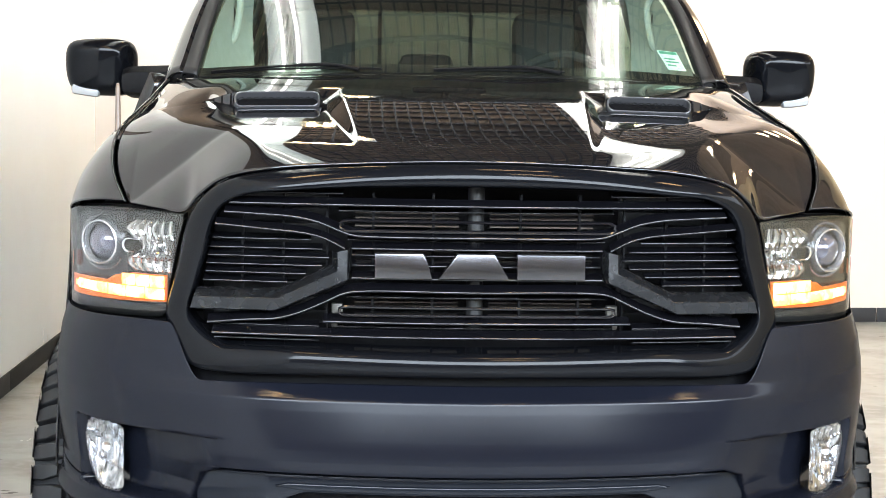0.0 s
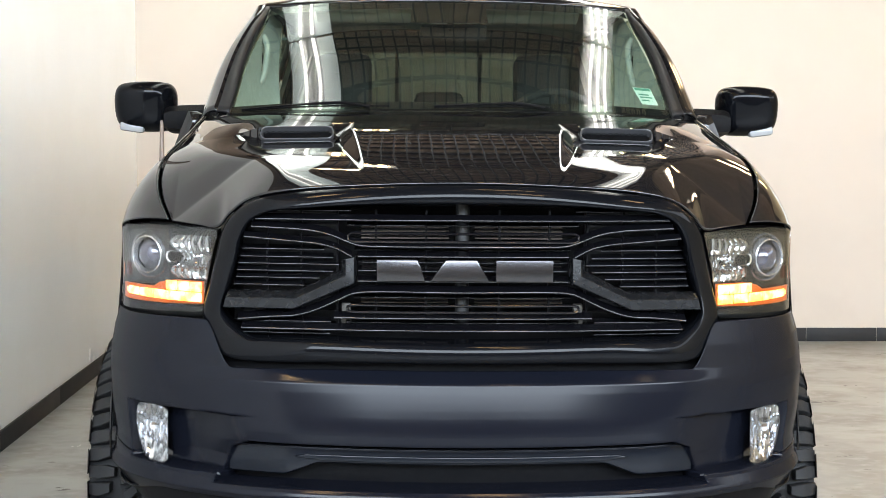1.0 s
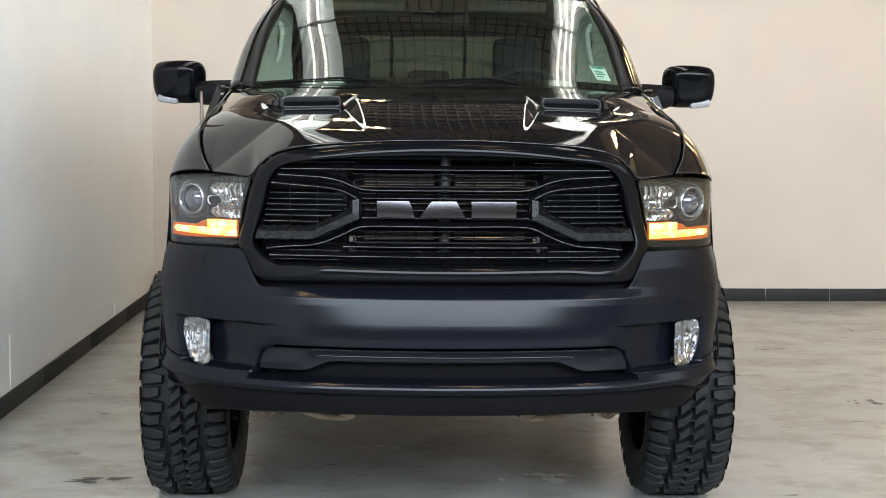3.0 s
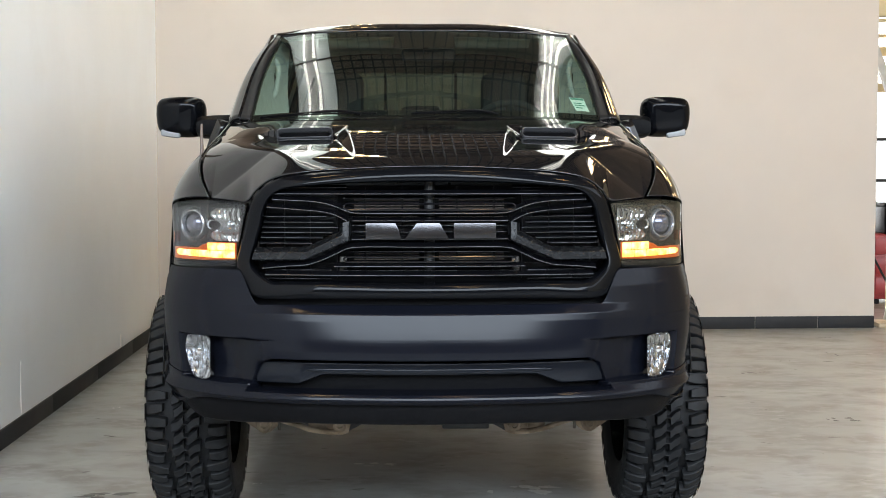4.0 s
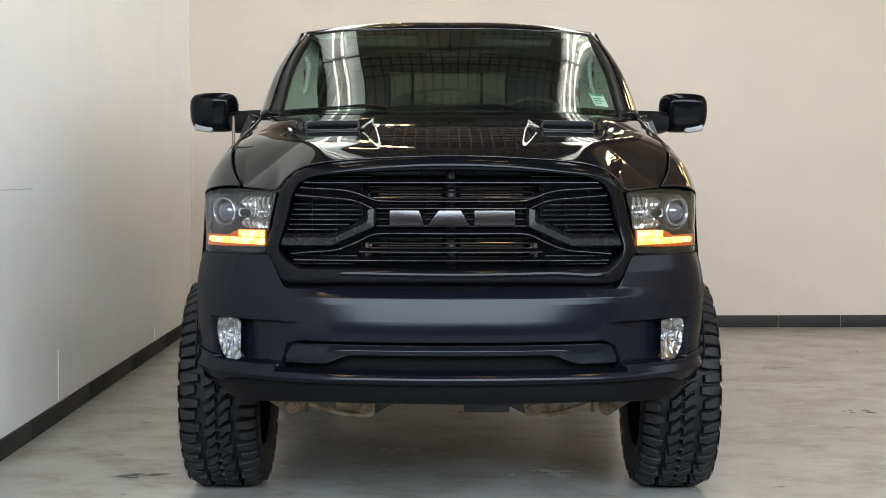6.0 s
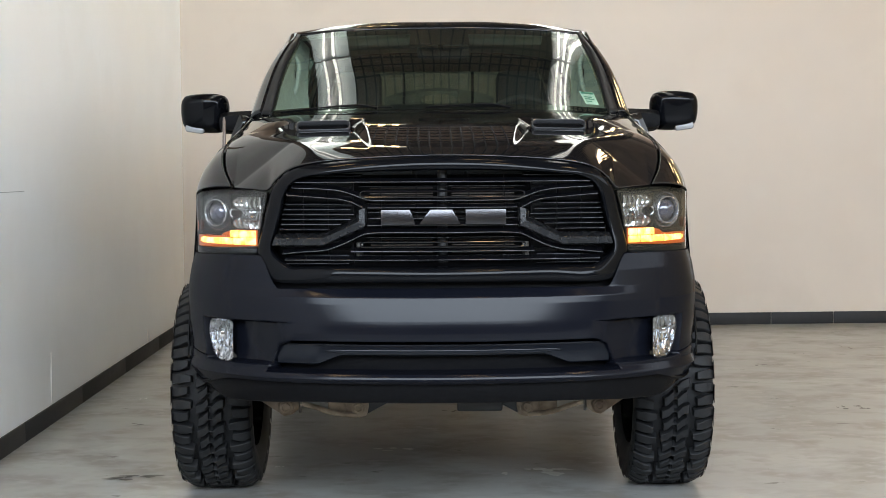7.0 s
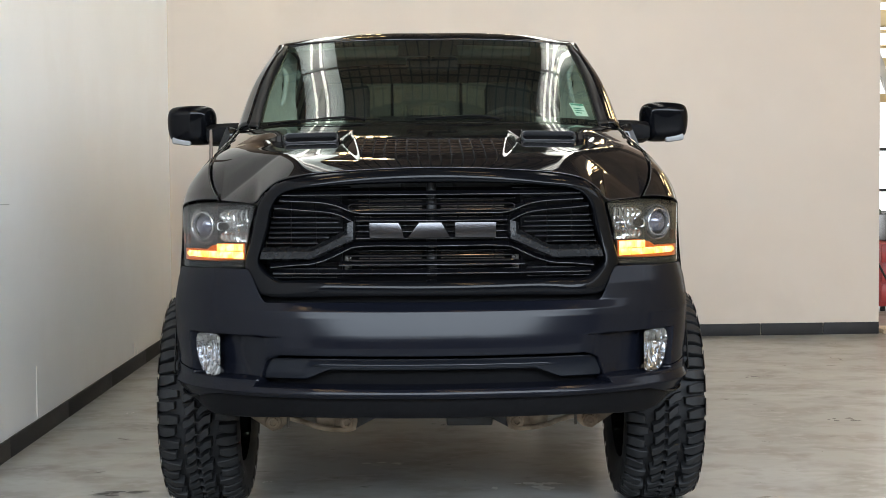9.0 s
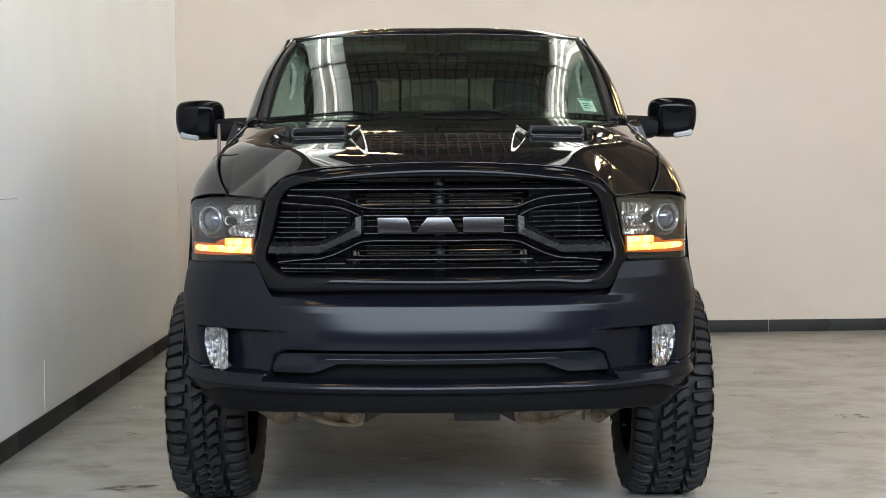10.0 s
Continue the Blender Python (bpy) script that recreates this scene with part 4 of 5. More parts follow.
for s in (-1, 1):
    # A-pillar
    pin = spline([(0.748, 0.97, 1.592), (0.718, 1.275, 1.81), (0.665, 1.58, 1.994)], 25)
    pout = spline([(0.846, 1.04, 1.585), (0.795, 1.33, 1.81), (0.702, 1.605, 1.998)], 25)
    fade = 1 - step(0.75, 1.0, np.linspace(0, 1, 25))
    strip = lambda cols: grid([[(s * (a + (b - a) * w)[0], (a + (b - a) * w)[1] - bump * e, (a + (b - a) * w)[2] + bump * e) for w, bump in cols] for a, b, e in zip(pin, pout, fade)])
    pillar = solid(part("pillar", strip(((0.44, 0.004), (0.47, 0.010), (0.52, 0.012), (0.75, 0.008), (0.9, -0.002), (1.0, -0.012), (1.02, -0.05))), PAINT, truck, "black windscreen pillar"), 0.01, 1)
    solid(part("glass_trim", strip(((0.0, -0.010), (0.03, 0.003), (0.10, 0.006), (0.34, 0.010), (0.40, 0.010), (0.425, 0.004), (0.43, -0.006))), SHUTTER, pillar, "matt black edging along the windscreen"), 0.006, 1)
    part("pillar_trim", grid([[(s * (a[0] - 0.004), a[1] + 0.03, a[2] - 0.02), (s * (a[0] - 0.01 - 0.05 * (1 - v)), a[1] + 0.20 + 0.12 * (1 - v), a[2] - 0.03), (s * (a[0] - 0.02 - 0.12 * (1 - v)), a[1] + 0.30 + 0.15 * (1 - v), a[2] - 0.04)] for a, v in zip(pin, np.linspace(0, 1, 25))]), TRIM, truck)
    # rails and doors
    def wall_x(z):
        return np.interp(z, [0.6, 0.75, 1.1, 1.28, 1.42, 1.5, 1.58, 2.03], [0.92, 0.945, 0.955, 0.94, 0.905, 0.875, 0.842, 0.705])
    for name, y0, y1 in (("front_door", 1.07, 2.22), ("rear_door", 2.235, 3.3)):
        rows = [[(s * wall_x(z), y, z) for z in (0.72, 0.8, 0.95, 1.1, 1.3, 1.42, 1.5, 1.55, 1.58)] for y in np.linspace(y0, y1, 5)]
        door = solid(part(name, grid(rows), PAINT, truck, "glossy black door"), 0.06, 1)
        pane = part("pane", grid([[(s * (wall_x(z) - 0.01), y or (y0 + 0.30 + (z - 1.58) * 1.15 if name == "front_door" else y0 + 0.07), z) for z in (1.58, 1.75, 1.9, 1.975)] for y in (None, y1 - 0.07)]), SIDEGLASS, door)
        pane.visible_shadow = False
        part("handle", box(s * (wall_x(1.4) + 0.015), y1 - 0.17, 1.4, 0.02, 0.2, 0.035, bevel=0.008), PAINT, door)
        part("inner_panel", grid([[(s * (wall_x(z) - 0.07), y, z) for z in (0.9, 1.2, 1.45, 1.6)] for y in (y0 + 0.02, y1 - 0.02)]), TRIM, door)
    for y0, y1 in ((2.15, 2.31), (3.23, 3.5)):
        rows = [[(s * (wall_x(z)), y, z) for z in (1.55, 1.7, 1.85, 2.02)] for y in (y0, y1)]
        solid(part("side_post", grid(rows), GLOSSBLACK, truck), 0.012, 1)
        part("post_trim", grid([[(s * (wall_x(z) - 0.03), y, z) for z in (1.5, 1.7, 1.85, 2.0)] for y in (y0 - 0.04, y1 + 0.04)]), TRIM, truck)
    rows = [[(s * (wall_x(z) - 0.045), y, z) for z in (1.95, 1.975, 2.0)] for y in (2.0, 2.6, 3.45)]
    solid(part("roof_rail", grid(rows), PAINT, truck), 0.03, 1)
    # grab handle on the inside of the windscreen pillar
    part("grab_handle", sweep(spline([(s * 0.715, 1.44, 1.69), (s * 0.685, 1.46, 1.72), (s * 0.672, 1.48, 1.78), (s * 0.668, 1.50, 1.85), (s * 0.685, 1.51, 1.885)], 14), 0.012, 8), TRIM, truck)
    part("handle_recess", prism([(s * (0.699 + 0.017 * math.cos(radians(30 * k))), 1.785 + 0.055 * math.sin(radians(30 * k))) for k in range(12)], 1.505, 1.515), SEAT, truck)
    part("cab_side", grid([[(s * wall_x(z), y, z) for z in (0.72, 1.1, 1.5, 1.58)] for y in (3.31, 3.5)]), PAINT, truck)
    part("running_board", box(s * 0.95, 2.2, 0.66, 0.12, 2.2, 0.05, bevel=0.015), PLASTIC, truck)

# back of the cab with a three-part sliding window
bm = box(0, 3.47, 1.15, 1.8, 0.05, 0.94)
box(0, 3.47, 1.983, 1.36, 0.05, 0.124, bm=bm)
for s in (-1, 1):
    box(s * 0.70, 3.47, 1.8, 0.16, 0.05, 0.42, bm=bm)
cabback = part("cab_back", bm, PAINT, truck)
for x0, x1 in ((-0.62, -0.215), (-0.2, 0.2), (0.215, 0.62)):
    p = part("back_pane", box((x0 + x1) / 2, 3.455, 1.77, x1 - x0, 0.006, 0.32, Matrix.Rotation(radians(9), 4, "X")), BACKGLASS, cabback)
    p.visible_shadow = False
for x in (-0.2075, 0.2075):
    part("mullion", box(x, 3.47, 1.79, 0.018, 0.02, 0.35), PLASTIC, cabback)

# cabin
part("dashboard", box(0, 1.18, 1.46, 1.5, 0.55, 0.22, bevel=0.06), SEAT, truck, "black dashboard")
for s in (-1, 1):
    seat = part("front_seat", box(s * 0.38, 2.05, 1.15, 0.52, 0.55, 0.2, bevel=0.06), SEAT, truck, "black cloth front seat")
    part("backrest", box(s * 0.38, 2.33, 1.35, 0.5, 0.14, 0.5, Matrix.Rotation(radians(-12), 4, "X"), bevel=0.05), SEAT, seat)
    part("headrest", box(s * 0.425, 2.40, 1.735, 0.24, 0.1, 0.27, Matrix.Rotation(radians(-10), 4, "X"), bevel=0.045), SEAT, seat)
bench = part("rear_seat", box(0, 3.2, 1.32, 1.45, 0.14, 0.5, Matrix.Rotation(radians(-10), 4, "X"), bevel=0.05), SEAT, truck, "black cloth rear bench")
part("headrest", box(0, 3.24, 1.66, 0.24, 0.09, 0.13, bevel=0.04), SEAT, bench)
m = Matrix.Translation((0.40, 1.62, 1.52)) @ Matrix.Rotation(radians(-62), 4, "X")
wheelp = [m @ Vector((0.19 * math.cos(a), 0.19 * math.sin(a), 0)) for a in np.linspace(0, 2 * math.pi, 33)]
sw = part("steering_wheel", sweep(wheelp, 0.016, 10, cap=False), SEAT, truck, "black steering wheel")
bm = lathe([(0, 0.03), (0.06, 0.025), (0.075, 0.0), (0.06, -0.03)], m, 24)
part("hub", bm, SEAT, sw)
bm = bmesh.new()
for a in (0, 180, 270):
    p = m @ Vector((0.19 * math.cos(radians(a)), 0.19 * math.sin(radians(a)), 0))
    sweep([m @ Vector((0, 0, 0)), p], 0.018, 8, bm)
part("spokes", bm, SEAT, sw)
part("cabin_floor", box(0, 2.3, 0.85, 1.75, 2.4, 0.06), SEAT, truck)
mir = part("inner_mirror", box(0.02, 1.50, 1.90, 0.25, 0.04, 0.07, bevel=0.02), PLASTIC, truck, "black inside mirror")
part("stalk", sweep([(0, 1.42, 1.96), (0.01, 1.48, 1.915)], 0.012, 8), SEAT, mir)

# sun visors
for s in (-1, 1):
    part("sun_visor", box(s * 0.315, 1.63, 1.972, 0.36, 0.09, 0.024, Matrix.Rotation(radians(-20), 4, "X"), bevel=0.008), TRIM, truck, "grey cloth sun visor")

# cowl and wipers
rows = []
for k in range(61):
    x = -0.80 + 1.6 * k / 60
    yf = np.interp(abs(x), HOODR[:, 0], HOODR[:, 1])
    zf = np.interp(abs(x), HOODR[:, 0], HOODR[:, 2])
    yb, zb = np.interp(abs(x), WB[:, 0], WB[:, 1]), np.interp(abs(x), WB[:, 0], WB[:, 2])
    rows.append([(x, yf - 0.03, zf - 0.02), (x, yf + 0.0, zf - 0.016), (x, max(yf, yb) + 0.03, zb - 0.02)])
part("cowl", grid(rows), PLASTIC, truck)


def on_glass(x, v, out=0.012):
    """A point just in front of the windscreen at a half width and a share of its height."""
    row = wfull[min(30, int(v * 30))]
    y, z = np.interp(x, row[:, 0], row[:, 1]), np.interp(x, row[:, 0], row[:, 2])
    return (x, y - out * 0.55, z + out * 0.83)


for pivot, knee, tip in ((-0.27, -0.36, -0.70), (0.30, 0.20, -0.06)):
    ends = [(pivot, -0.01, 0.012), (pivot + (knee - pivot) * 0.4, 0.004, 0.016), (knee, 0.016, 0.018), (knee + (tip - knee) * 0.5, 0.013, 0.014), (tip, 0.004, 0.010)]
    pts = [Vector(on_glass(x, 0.0, out)) + Vector((0, v * 0.35, v * 0.35)) for x, v, out in ends]
    wiper = part("wiper", sweep([tuple(p) for p in spline([tuple(p) for p in pts], 24)], [0.008] + [0.0055] * 9 + [0.0035] * 14, 8), PLASTIC, truck, "black windscreen wiper")
    blade = [Vector(on_glass(knee + (tip - knee) * t, 0.0, 0.006)) + Vector((0, v * 0.4, v * 0.4)) for t, v in ((-0.45, 0.012), (0, 0.015), (0.5, 0.011), (1.0, 0.002))]
    part("blade", sweep([tuple(p) for p in spline([tuple(p) for p in blade], 20)], 0.003, 6), PLASTIC, wiper)

# door mirrors
MARKER = material("clear_marker_plastic", (0.24, 0.245, 0.25), 0.15, spec=0.5)
for s in (-1, 1):
    head = [(1.006, 1.60), (1.006, 1.672), (1.020, 1.700), (1.05, 1.71), (1.17, 1.708), (1.206, 1.698), (1.222, 1.67), (1.222, 1.585), (1.208, 1.552), (1.17, 1.535), (1.08, 1.528), (1.035, 1.535), (1.011, 1.56)]
    cx, cz = 1.11, 1.62
    loop = [tuple(p) for p in spline(head + head[:1], 65)]
    rows = []
    caps = [(k, 1.385 + 0.012 * k * k + 0.085 * (1 - math.sqrt(1 - 0.98 * max(0.0, (k - 0.62) / 0.38) ** 2))) for k in (0.0, 0.3, 0.5, 0.62, 0.68, 0.74, 0.80, 0.86, 0.91, 0.95, 0.98, 1.0)]
    for k, y in caps + [(1.0, 1.53), (0.985, 1.55), (0.94, 1.562), (0.85, 1.566), (0.0, 1.56)]:
        rows.append([(s * (cx + (x - cx) * k), y + 0.05 * k * max(0, (x - 1.1)) + 0.16 * k * (cz - z), cz + (z - cz) * k) for x, z in loop])
    bm = grid(rows)
    bmesh.ops.remove_doubles(bm, verts=bm.verts, dist=1e-4)
    md = part("door_mirror", bm, SATIN, truck, "black door mirror with clear marker lamp")
    rows = [[(s * x, 1.40 + dy, z) for dy, z in ((0, zl + 0.01), (-0.03, zl + 0.02), (-0.035, (zl + zh) / 2), (-0.03, zh - 0.02), (0, zh), (0.08, zh), (0.08, zl), (0, zl + 0.01))] for x, zl, zh in ((0.80, 1.508, 1.632), (0.86, 1.510, 1.630), (0.92, 1.514, 1.628), (0.97, 1.520, 1.626), (1.015, 1.523, 1.622), (1.03, 1.530, 1.614))]
    part("arm", grid(rows), PLASTIC, md, "textured black arm")
    part("knuckle", box(s * 0.985, 1.405, 1.572, 0.045, 0.075, 0.068, bevel=0.012), PLASTIC, md)
    part("marker_lamp", box(s * 1.155, 1.44, 1.546, 0.09, 0.05, 0.036, Matrix.Rotation(s * radians(-8), 4, "Y"), bevel=0.012), MARKER, md, "clear marker lamp")

# antenna on the fender
ANTENNA = material("brown_faded_rubber", (0.10, 0.07, 0.052), 0.4)
base = part("antenna", lathe([(0.018, 0), (0.016, 0.012), (0.009, 0.018), (0.0075, 0.03), (0.0055, 0.125), (0.004, 0.136), (0, 0.138)], Matrix.Translation((-0.857, 0.27, 1.430)), 16), ANTENNA, truck, "short rubber antenna")

# sticker inside the windscreen
STICK = varied(material("pale_sticker", (0.62, 0.72, 0.66), 0.5), 90, (0.55, 0.66, 0.6), (0.72, 0.8, 0.75), (0.5, 0.6))
pts = [on_glass(x, v, -0.008) for x, v in ((0.622, 0.235), (0.688, 0.235), (0.706, 0.102), (0.646, 0.102))]
bm = bmesh.new()
bm.faces.new([bm.verts.new(p) for p in pts])
st = part("inspection_sticker", bm, STICK, glass, "pale green and white sticker", smooth=False)
GREENINK = material("green_ink", (0.05, 0.22, 0.16), 0.6)
corner = [Vector(p) for p in pts]
for lo, hi, a, b in ((0.80, 0.95, 0.06, 0.94), (0.52, 0.60, 0.12, 0.70), (0.36, 0.44, 0.12, 0.82), (0.18, 0.26, 0.12, 0.58)):
    bm = bmesh.new()
    across = lambda u, v: (corner[0] * (1 - u) + corner[1] * u) * v + (corner[3] * (1 - u) + corner[2] * u) * (1 - v) + Vector((0, -0.0012, 0.0016))
    bm.faces.new([bm.verts.new(across(u, v)) for u, v in ((a, lo), (b, lo), (b, hi), (a, hi))])
    part("printed_bar", bm, GREENINK, st, smooth=False)

# ---- wheels ----
R, WX, SLIM = 0.445, 0.938, 0.945


def tyre_mesh():
    prof = [(0.27, -0.135), (0.30, -0.158), (0.35, -0.170), (0.385, -0.168), (0.395, -0.155), (0.402, -0.130), (0.405, -0.07), (0.406, 0.0)]
    prof = prof + [(r, -h) for r, h in prof[-2::-1]]
    bm = lathe(prof, None, 104)
    n = 52

    def lug(cols, k, shift=0.0):
        """A chamfered tread block from columns of lateral place, start and end along the roll, wrapped on the carcass."""
        mid = sum(c[0] for c in cols) / len(cols)
        cs = sum(c[1] + c[2] for c in cols) / (2 * len(cols))
        rings = []
        for inset, deep in ((0.0032, 0.0), (0.0010, 0.0022), (0.0, 0.0065), (-0.0006, 0.042)):
            lo, hi = [], []
            for i, (w, s0, s1) in enumerate(cols):
                w = w + (inset if i == 0 else -inset if i == len(cols) - 1 else 0.0) * (1 if cols[-1][0] > cols[0][0] else -1)
                fall = 0.0 if abs(w) < 0.108 else (abs(w) - 0.108) ** 1.6 * 2.9
                r = R - fall - deep
                for out, s in ((lo, s0 + inset), (hi, s1 - inset)):
                    a = k * 2 * math.pi / n + (s + shift) / R
                    out.append(bm.verts.new((r * math.cos(a), r * math.sin(a), w)))
            rings.append((lo, hi))
        lo, hi = rings[0]
        for i in range(len(cols) - 1):
            bm.faces.new((lo[i], lo[i + 1], hi[i + 1], hi[i]))
        for (l0, h0), (l1, h1) in zip(rings, rings[1:]):
            a, b = l0 + h0[::-1], l1 + h1[::-1]
            for i in range(len(a)):
                j = (i + 1) % len(a)
                bm.faces.new((a[i], b[i], b[j], a[j]))

    pitch = 2 * math.pi * R / n
    gap = 0.0155
    for k in range(n):
        odd = k % 2
        # interlocking S-shaped blocks along the middle
        cols = ((-0.060, -0.014, -0.014), (-0.030, -0.004, -0.004), (-0.0095, 0.015, 0.015), (-0.0078, 0.016, -0.014), (0.0078, 0.014, -0.016), (0.0095, -0.015, -0.015), (0.030, 0.004, 0.004), (0.060, 0.014, 0.014))
        lug([(-w + (-0.010 * odd if i == 0 else 0.010 * odd if i == 7 else 0), g, h + pitch - 0.017) for i, (w, g, h) in enumerate(cols)], k)
        # shoulder blocks, every other one longer
        for sg, sh in ((-1, 0.018), (1, 0.004)):
            inn = 0.077 + 0.014 * odd
            lug([(sg * 0.166, 0.002, pitch - gap + 0.002), (sg * 0.152, 0.001, pitch - gap + 0.003), (sg * 0.134, 0.0, pitch - gap + 0.004), (sg * 0.112, 0.003 + 0.004 * odd, pitch - gap + 0.005), (sg * inn, 0.007 + 0.006 * odd, pitch - gap + 0.005 - 0.008 * (1 - odd))], k, sh)
            if odd:
                a0 = k * 2 * math.pi / n + sh / R
                vs = [[bm.verts.new((r * math.cos(a0 + da), r * math.sin(a0 + da), sg * w)) for da in (-0.09, 0.09)] for r, w in ((0.425, 0.166), (0.405, 0.173), (0.375, 0.174), (0.36, 0.168))]
                for a, b in zip(vs, vs[1:]):
                    bm.faces.new((a[0], a[1], b[1], b[0]))
    bm.transform(Matrix.Diagonal((1, 1, SLIM, 1)))
    return bm


def wheel(x, y):
    w = part("wheel", lathe([(0.272, -0.14), (0.262, -0.12), (0.25, -0.06), (0.25, 0.08), (0.262, 0.125), (0.272, 0.14), (0.262, 0.14), (0.235, 0.05), (0.19, 0.03), (0.08, 0.05), (0.0, 0.055)], None, 48), GLOSSBLACK, truck, "black alloy wheel with a chunky all-terrain tyre")
    ty = part("tyre", tyre_mesh(), RUBBER, w, "chunky all-terrain tyre")
    w.matrix_local = pose(x, y, R, 0, 90 if x > 0 else -90, 0)
    bm = bmesh.new()
    for k in range(8):
        a = 2 * math.pi * k / 8
        box(0.155 * math.cos(a), 0.155 * math.sin(a), 0.055, 0.17, 0.05, 0.03, Matrix.Rotation(a, 4, "Z"), bm, 0.006)
    part("spokes", bm, GRAPHITE, w)
    part("hub", lathe([(0.0, 0.085), (0.04, 0.08), (0.05, 0.05)], None, 24), GRAPHITE, w)
    return w


first = wheel(WX, 0.75)
for x, y in ((-WX, 0.75), (WX, 4.32), (-WX, 4.32)):
    copy_thing(first, pose(x, y, R, 0, 90 if x > 0 else -90, 0))

# ---- underside ----
part("chassis_frame", box(0.45, 2.6, 0.66, 0.09, 5.4, 0.14), DARKSTEEL, truck)
part("chassis_rail", box(-0.45, 2.6, 0.66, 0.09, 5.4, 0.14), DARKSTEEL, truck)
part("crossmember", box(0, 0.66, 0.46, 0.95, 0.12, 0.10, bevel=0.02), DARKSTEEL, truck)
for s in (-1, 1):
    arm = part("control_arm", prism([(s * x, z) for x, z in ((0.86, 0.43), (0.76, 0.385), (0.70, 0.345), (0.665, 0.322), (0.63, 0.330), (0.605, 0.352), (0.60, 0.40), (0.63, 0.43))], 0.575, 0.66, bevel=0.01), RUST, truck, "rust-tinged cast control arm")
    m = Matrix.Translation((s * 0.658, 0.565, 0.362)) @ Matrix.Rotation(radians(90), 4, "X")
    part("bushing", lathe([(0.0, 0.012), (0.012, 0.012), (0.014, 0.020), (0.021, 0.020), (0.022, 0.010), (0.030, 0.012), (0.033, 0.006), (0.033, -0.03)], m, 24), RUST, arm)
    rod = spline([(s * 0.60, 0.555, 0.384), (s * 0.565, 0.555, 0.374), (s * 0.52, 0.555, 0.360), (s * 0.48, 0.555, 0.345), (s * 0.43, 0.555, 0.335), (s * 0.36, 0.56, 0.328)], 24)
    part("sway_rod", sweep(rod, 0.011, 10), RUST, arm)
    part("bolt", sweep([(s * 0.595, 0.54, 0.405), (s * 0.595, 0.54, 0.345)], 0.006, 8), TAB, arm)
    part("cast_block", box(s * 0.44, 0.62, 0.385, 0.085, 0.08, 0.10, bevel=0.012), RUST, arm)
    plate = part("bracket_plate", prism([(s * x, z) for x, z in ((0.405, 0.43), (0.408, 0.335), (0.38, 0.322), (0.35, 0.316), (0.318, 0.326), (0.31, 0.36), (0.315, 0.43))], 0.565, 0.60, bevel=0.006), RUST, arm)
    m = Matrix.Translation((s * 0.353, 0.56, 0.358)) @ Matrix.Rotation(radians(90), 4, "X")
    part("mount", lathe([(0.0, 0.012), (0.010, 0.012), (0.012, 0.020), (0.019, 0.020), (0.020, 0.006), (0.028, 0.008), (0.030, -0.02)], m, 20), RUST, arm)
    part("wedge", prism([(s * x, z) for x, z in ((0.32, 0.43), (0.318, 0.328), (0.236, 0.372), (0.25, 0.43))], 0.585, 0.66, bevel=0.004), DARKSTEEL, arm, "dark steel gusset")
part("skid_plate", box(0.155, 0.60, 0.375, 0.19, 0.14, 0.06, bevel=0.008), DARKSTEEL, truck)
part("differential", lathe([(0, -0.12), (0.09, -0.1), (0.13, 0), (0.1, 0.1), (0, 0.14)], Matrix.Translation((0.2, 0.95, 0.46)), 24), DARKSTEEL, truck)

# ---- load bed ----
bm = box(0, 4.53, 0.95, 1.7, 1.95, 0.05)
bed = part("load_bed", bm, PLASTIC, truck)
for s in (-1, 1):
    rows = [[(s * x, y, z) for x, z in ((0.985, 0.75 if abs(y - 4.32) > 0.55 else 0.5 + math.sqrt(0.5501**2 - min(0.55, abs(y - 4.32)) ** 2)), (0.995, 1.12), (0.98, 1.35), (0.94, 1.47), (0.86, 1.475))] for y in np.linspace(3.55, 5.48, 36)]
    solid(part("bed_side", grid(rows), PAINT, bed), 0.03, 1)
part("tailgate", box(0, 5.49, 1.13, 1.72, 0.05, 0.62, bevel=0.01), PAINT, truck, "black tailgate")
part("rear_bumper", box(0, 5.55, 0.72, 1.9, 0.16, 0.18, bevel=0.03), GRAPHITE, truck)

# ---- ceiling lights ----
def tube_light(x, y, tubes, spread, label, wing, length=2.4):
    e = tagged(link_mesh("ceiling_light", box(0, 0, 0.04, 0.20, length, 0.08, bevel=0.008), WHITE), label, "ceiling light", "fluorescent ceiling lights")
    for s in (-1, 1):
        part("reflector_wing", box(s * (0.095 + spread / 2), 0, -0.005, spread, length, 0.006, Matrix.Rotation(s * radians(14), 4, "Y")), wing, e)
    for k in tubes:
        part("tube", sweep([(k, -length / 2 + 0.03, -0.045), (k, length / 2 - 0.03, -0.045)], 0.019, 12), TUBE, e)
    e.location = (x, y, LAMP_Z)
    for yy in (-length / 3, length / 3):
        part("hanger", sweep([(0, yy, 0.08), (0, yy, HIGH - LAMP_Z)], 0.004, 6), DARKSTEEL, e)
    return e


LAMP_Z, LAMP_Y = 4.3, (1.9, 4.36, 6.82, 9.28, 11.74, 14.2)
for x, tubes, spread, label, wing in ((-1.12, (-0.075, 0.075), 0.17, "white two-tube fluorescent ceiling light with wide glowing wings", WINGGLOW),
                                (1.38, (-0.095, 0.0, 0.095), 0.11, "white three-tube fluorescent ceiling light, lit", WHITE)):
    one = tube_light(x, LAMP_Y[0], tubes, spread, label, wing)
    for y in LAMP_Y[1:]:
        copy_thing(one, pose(x, y, LAMP_Z))

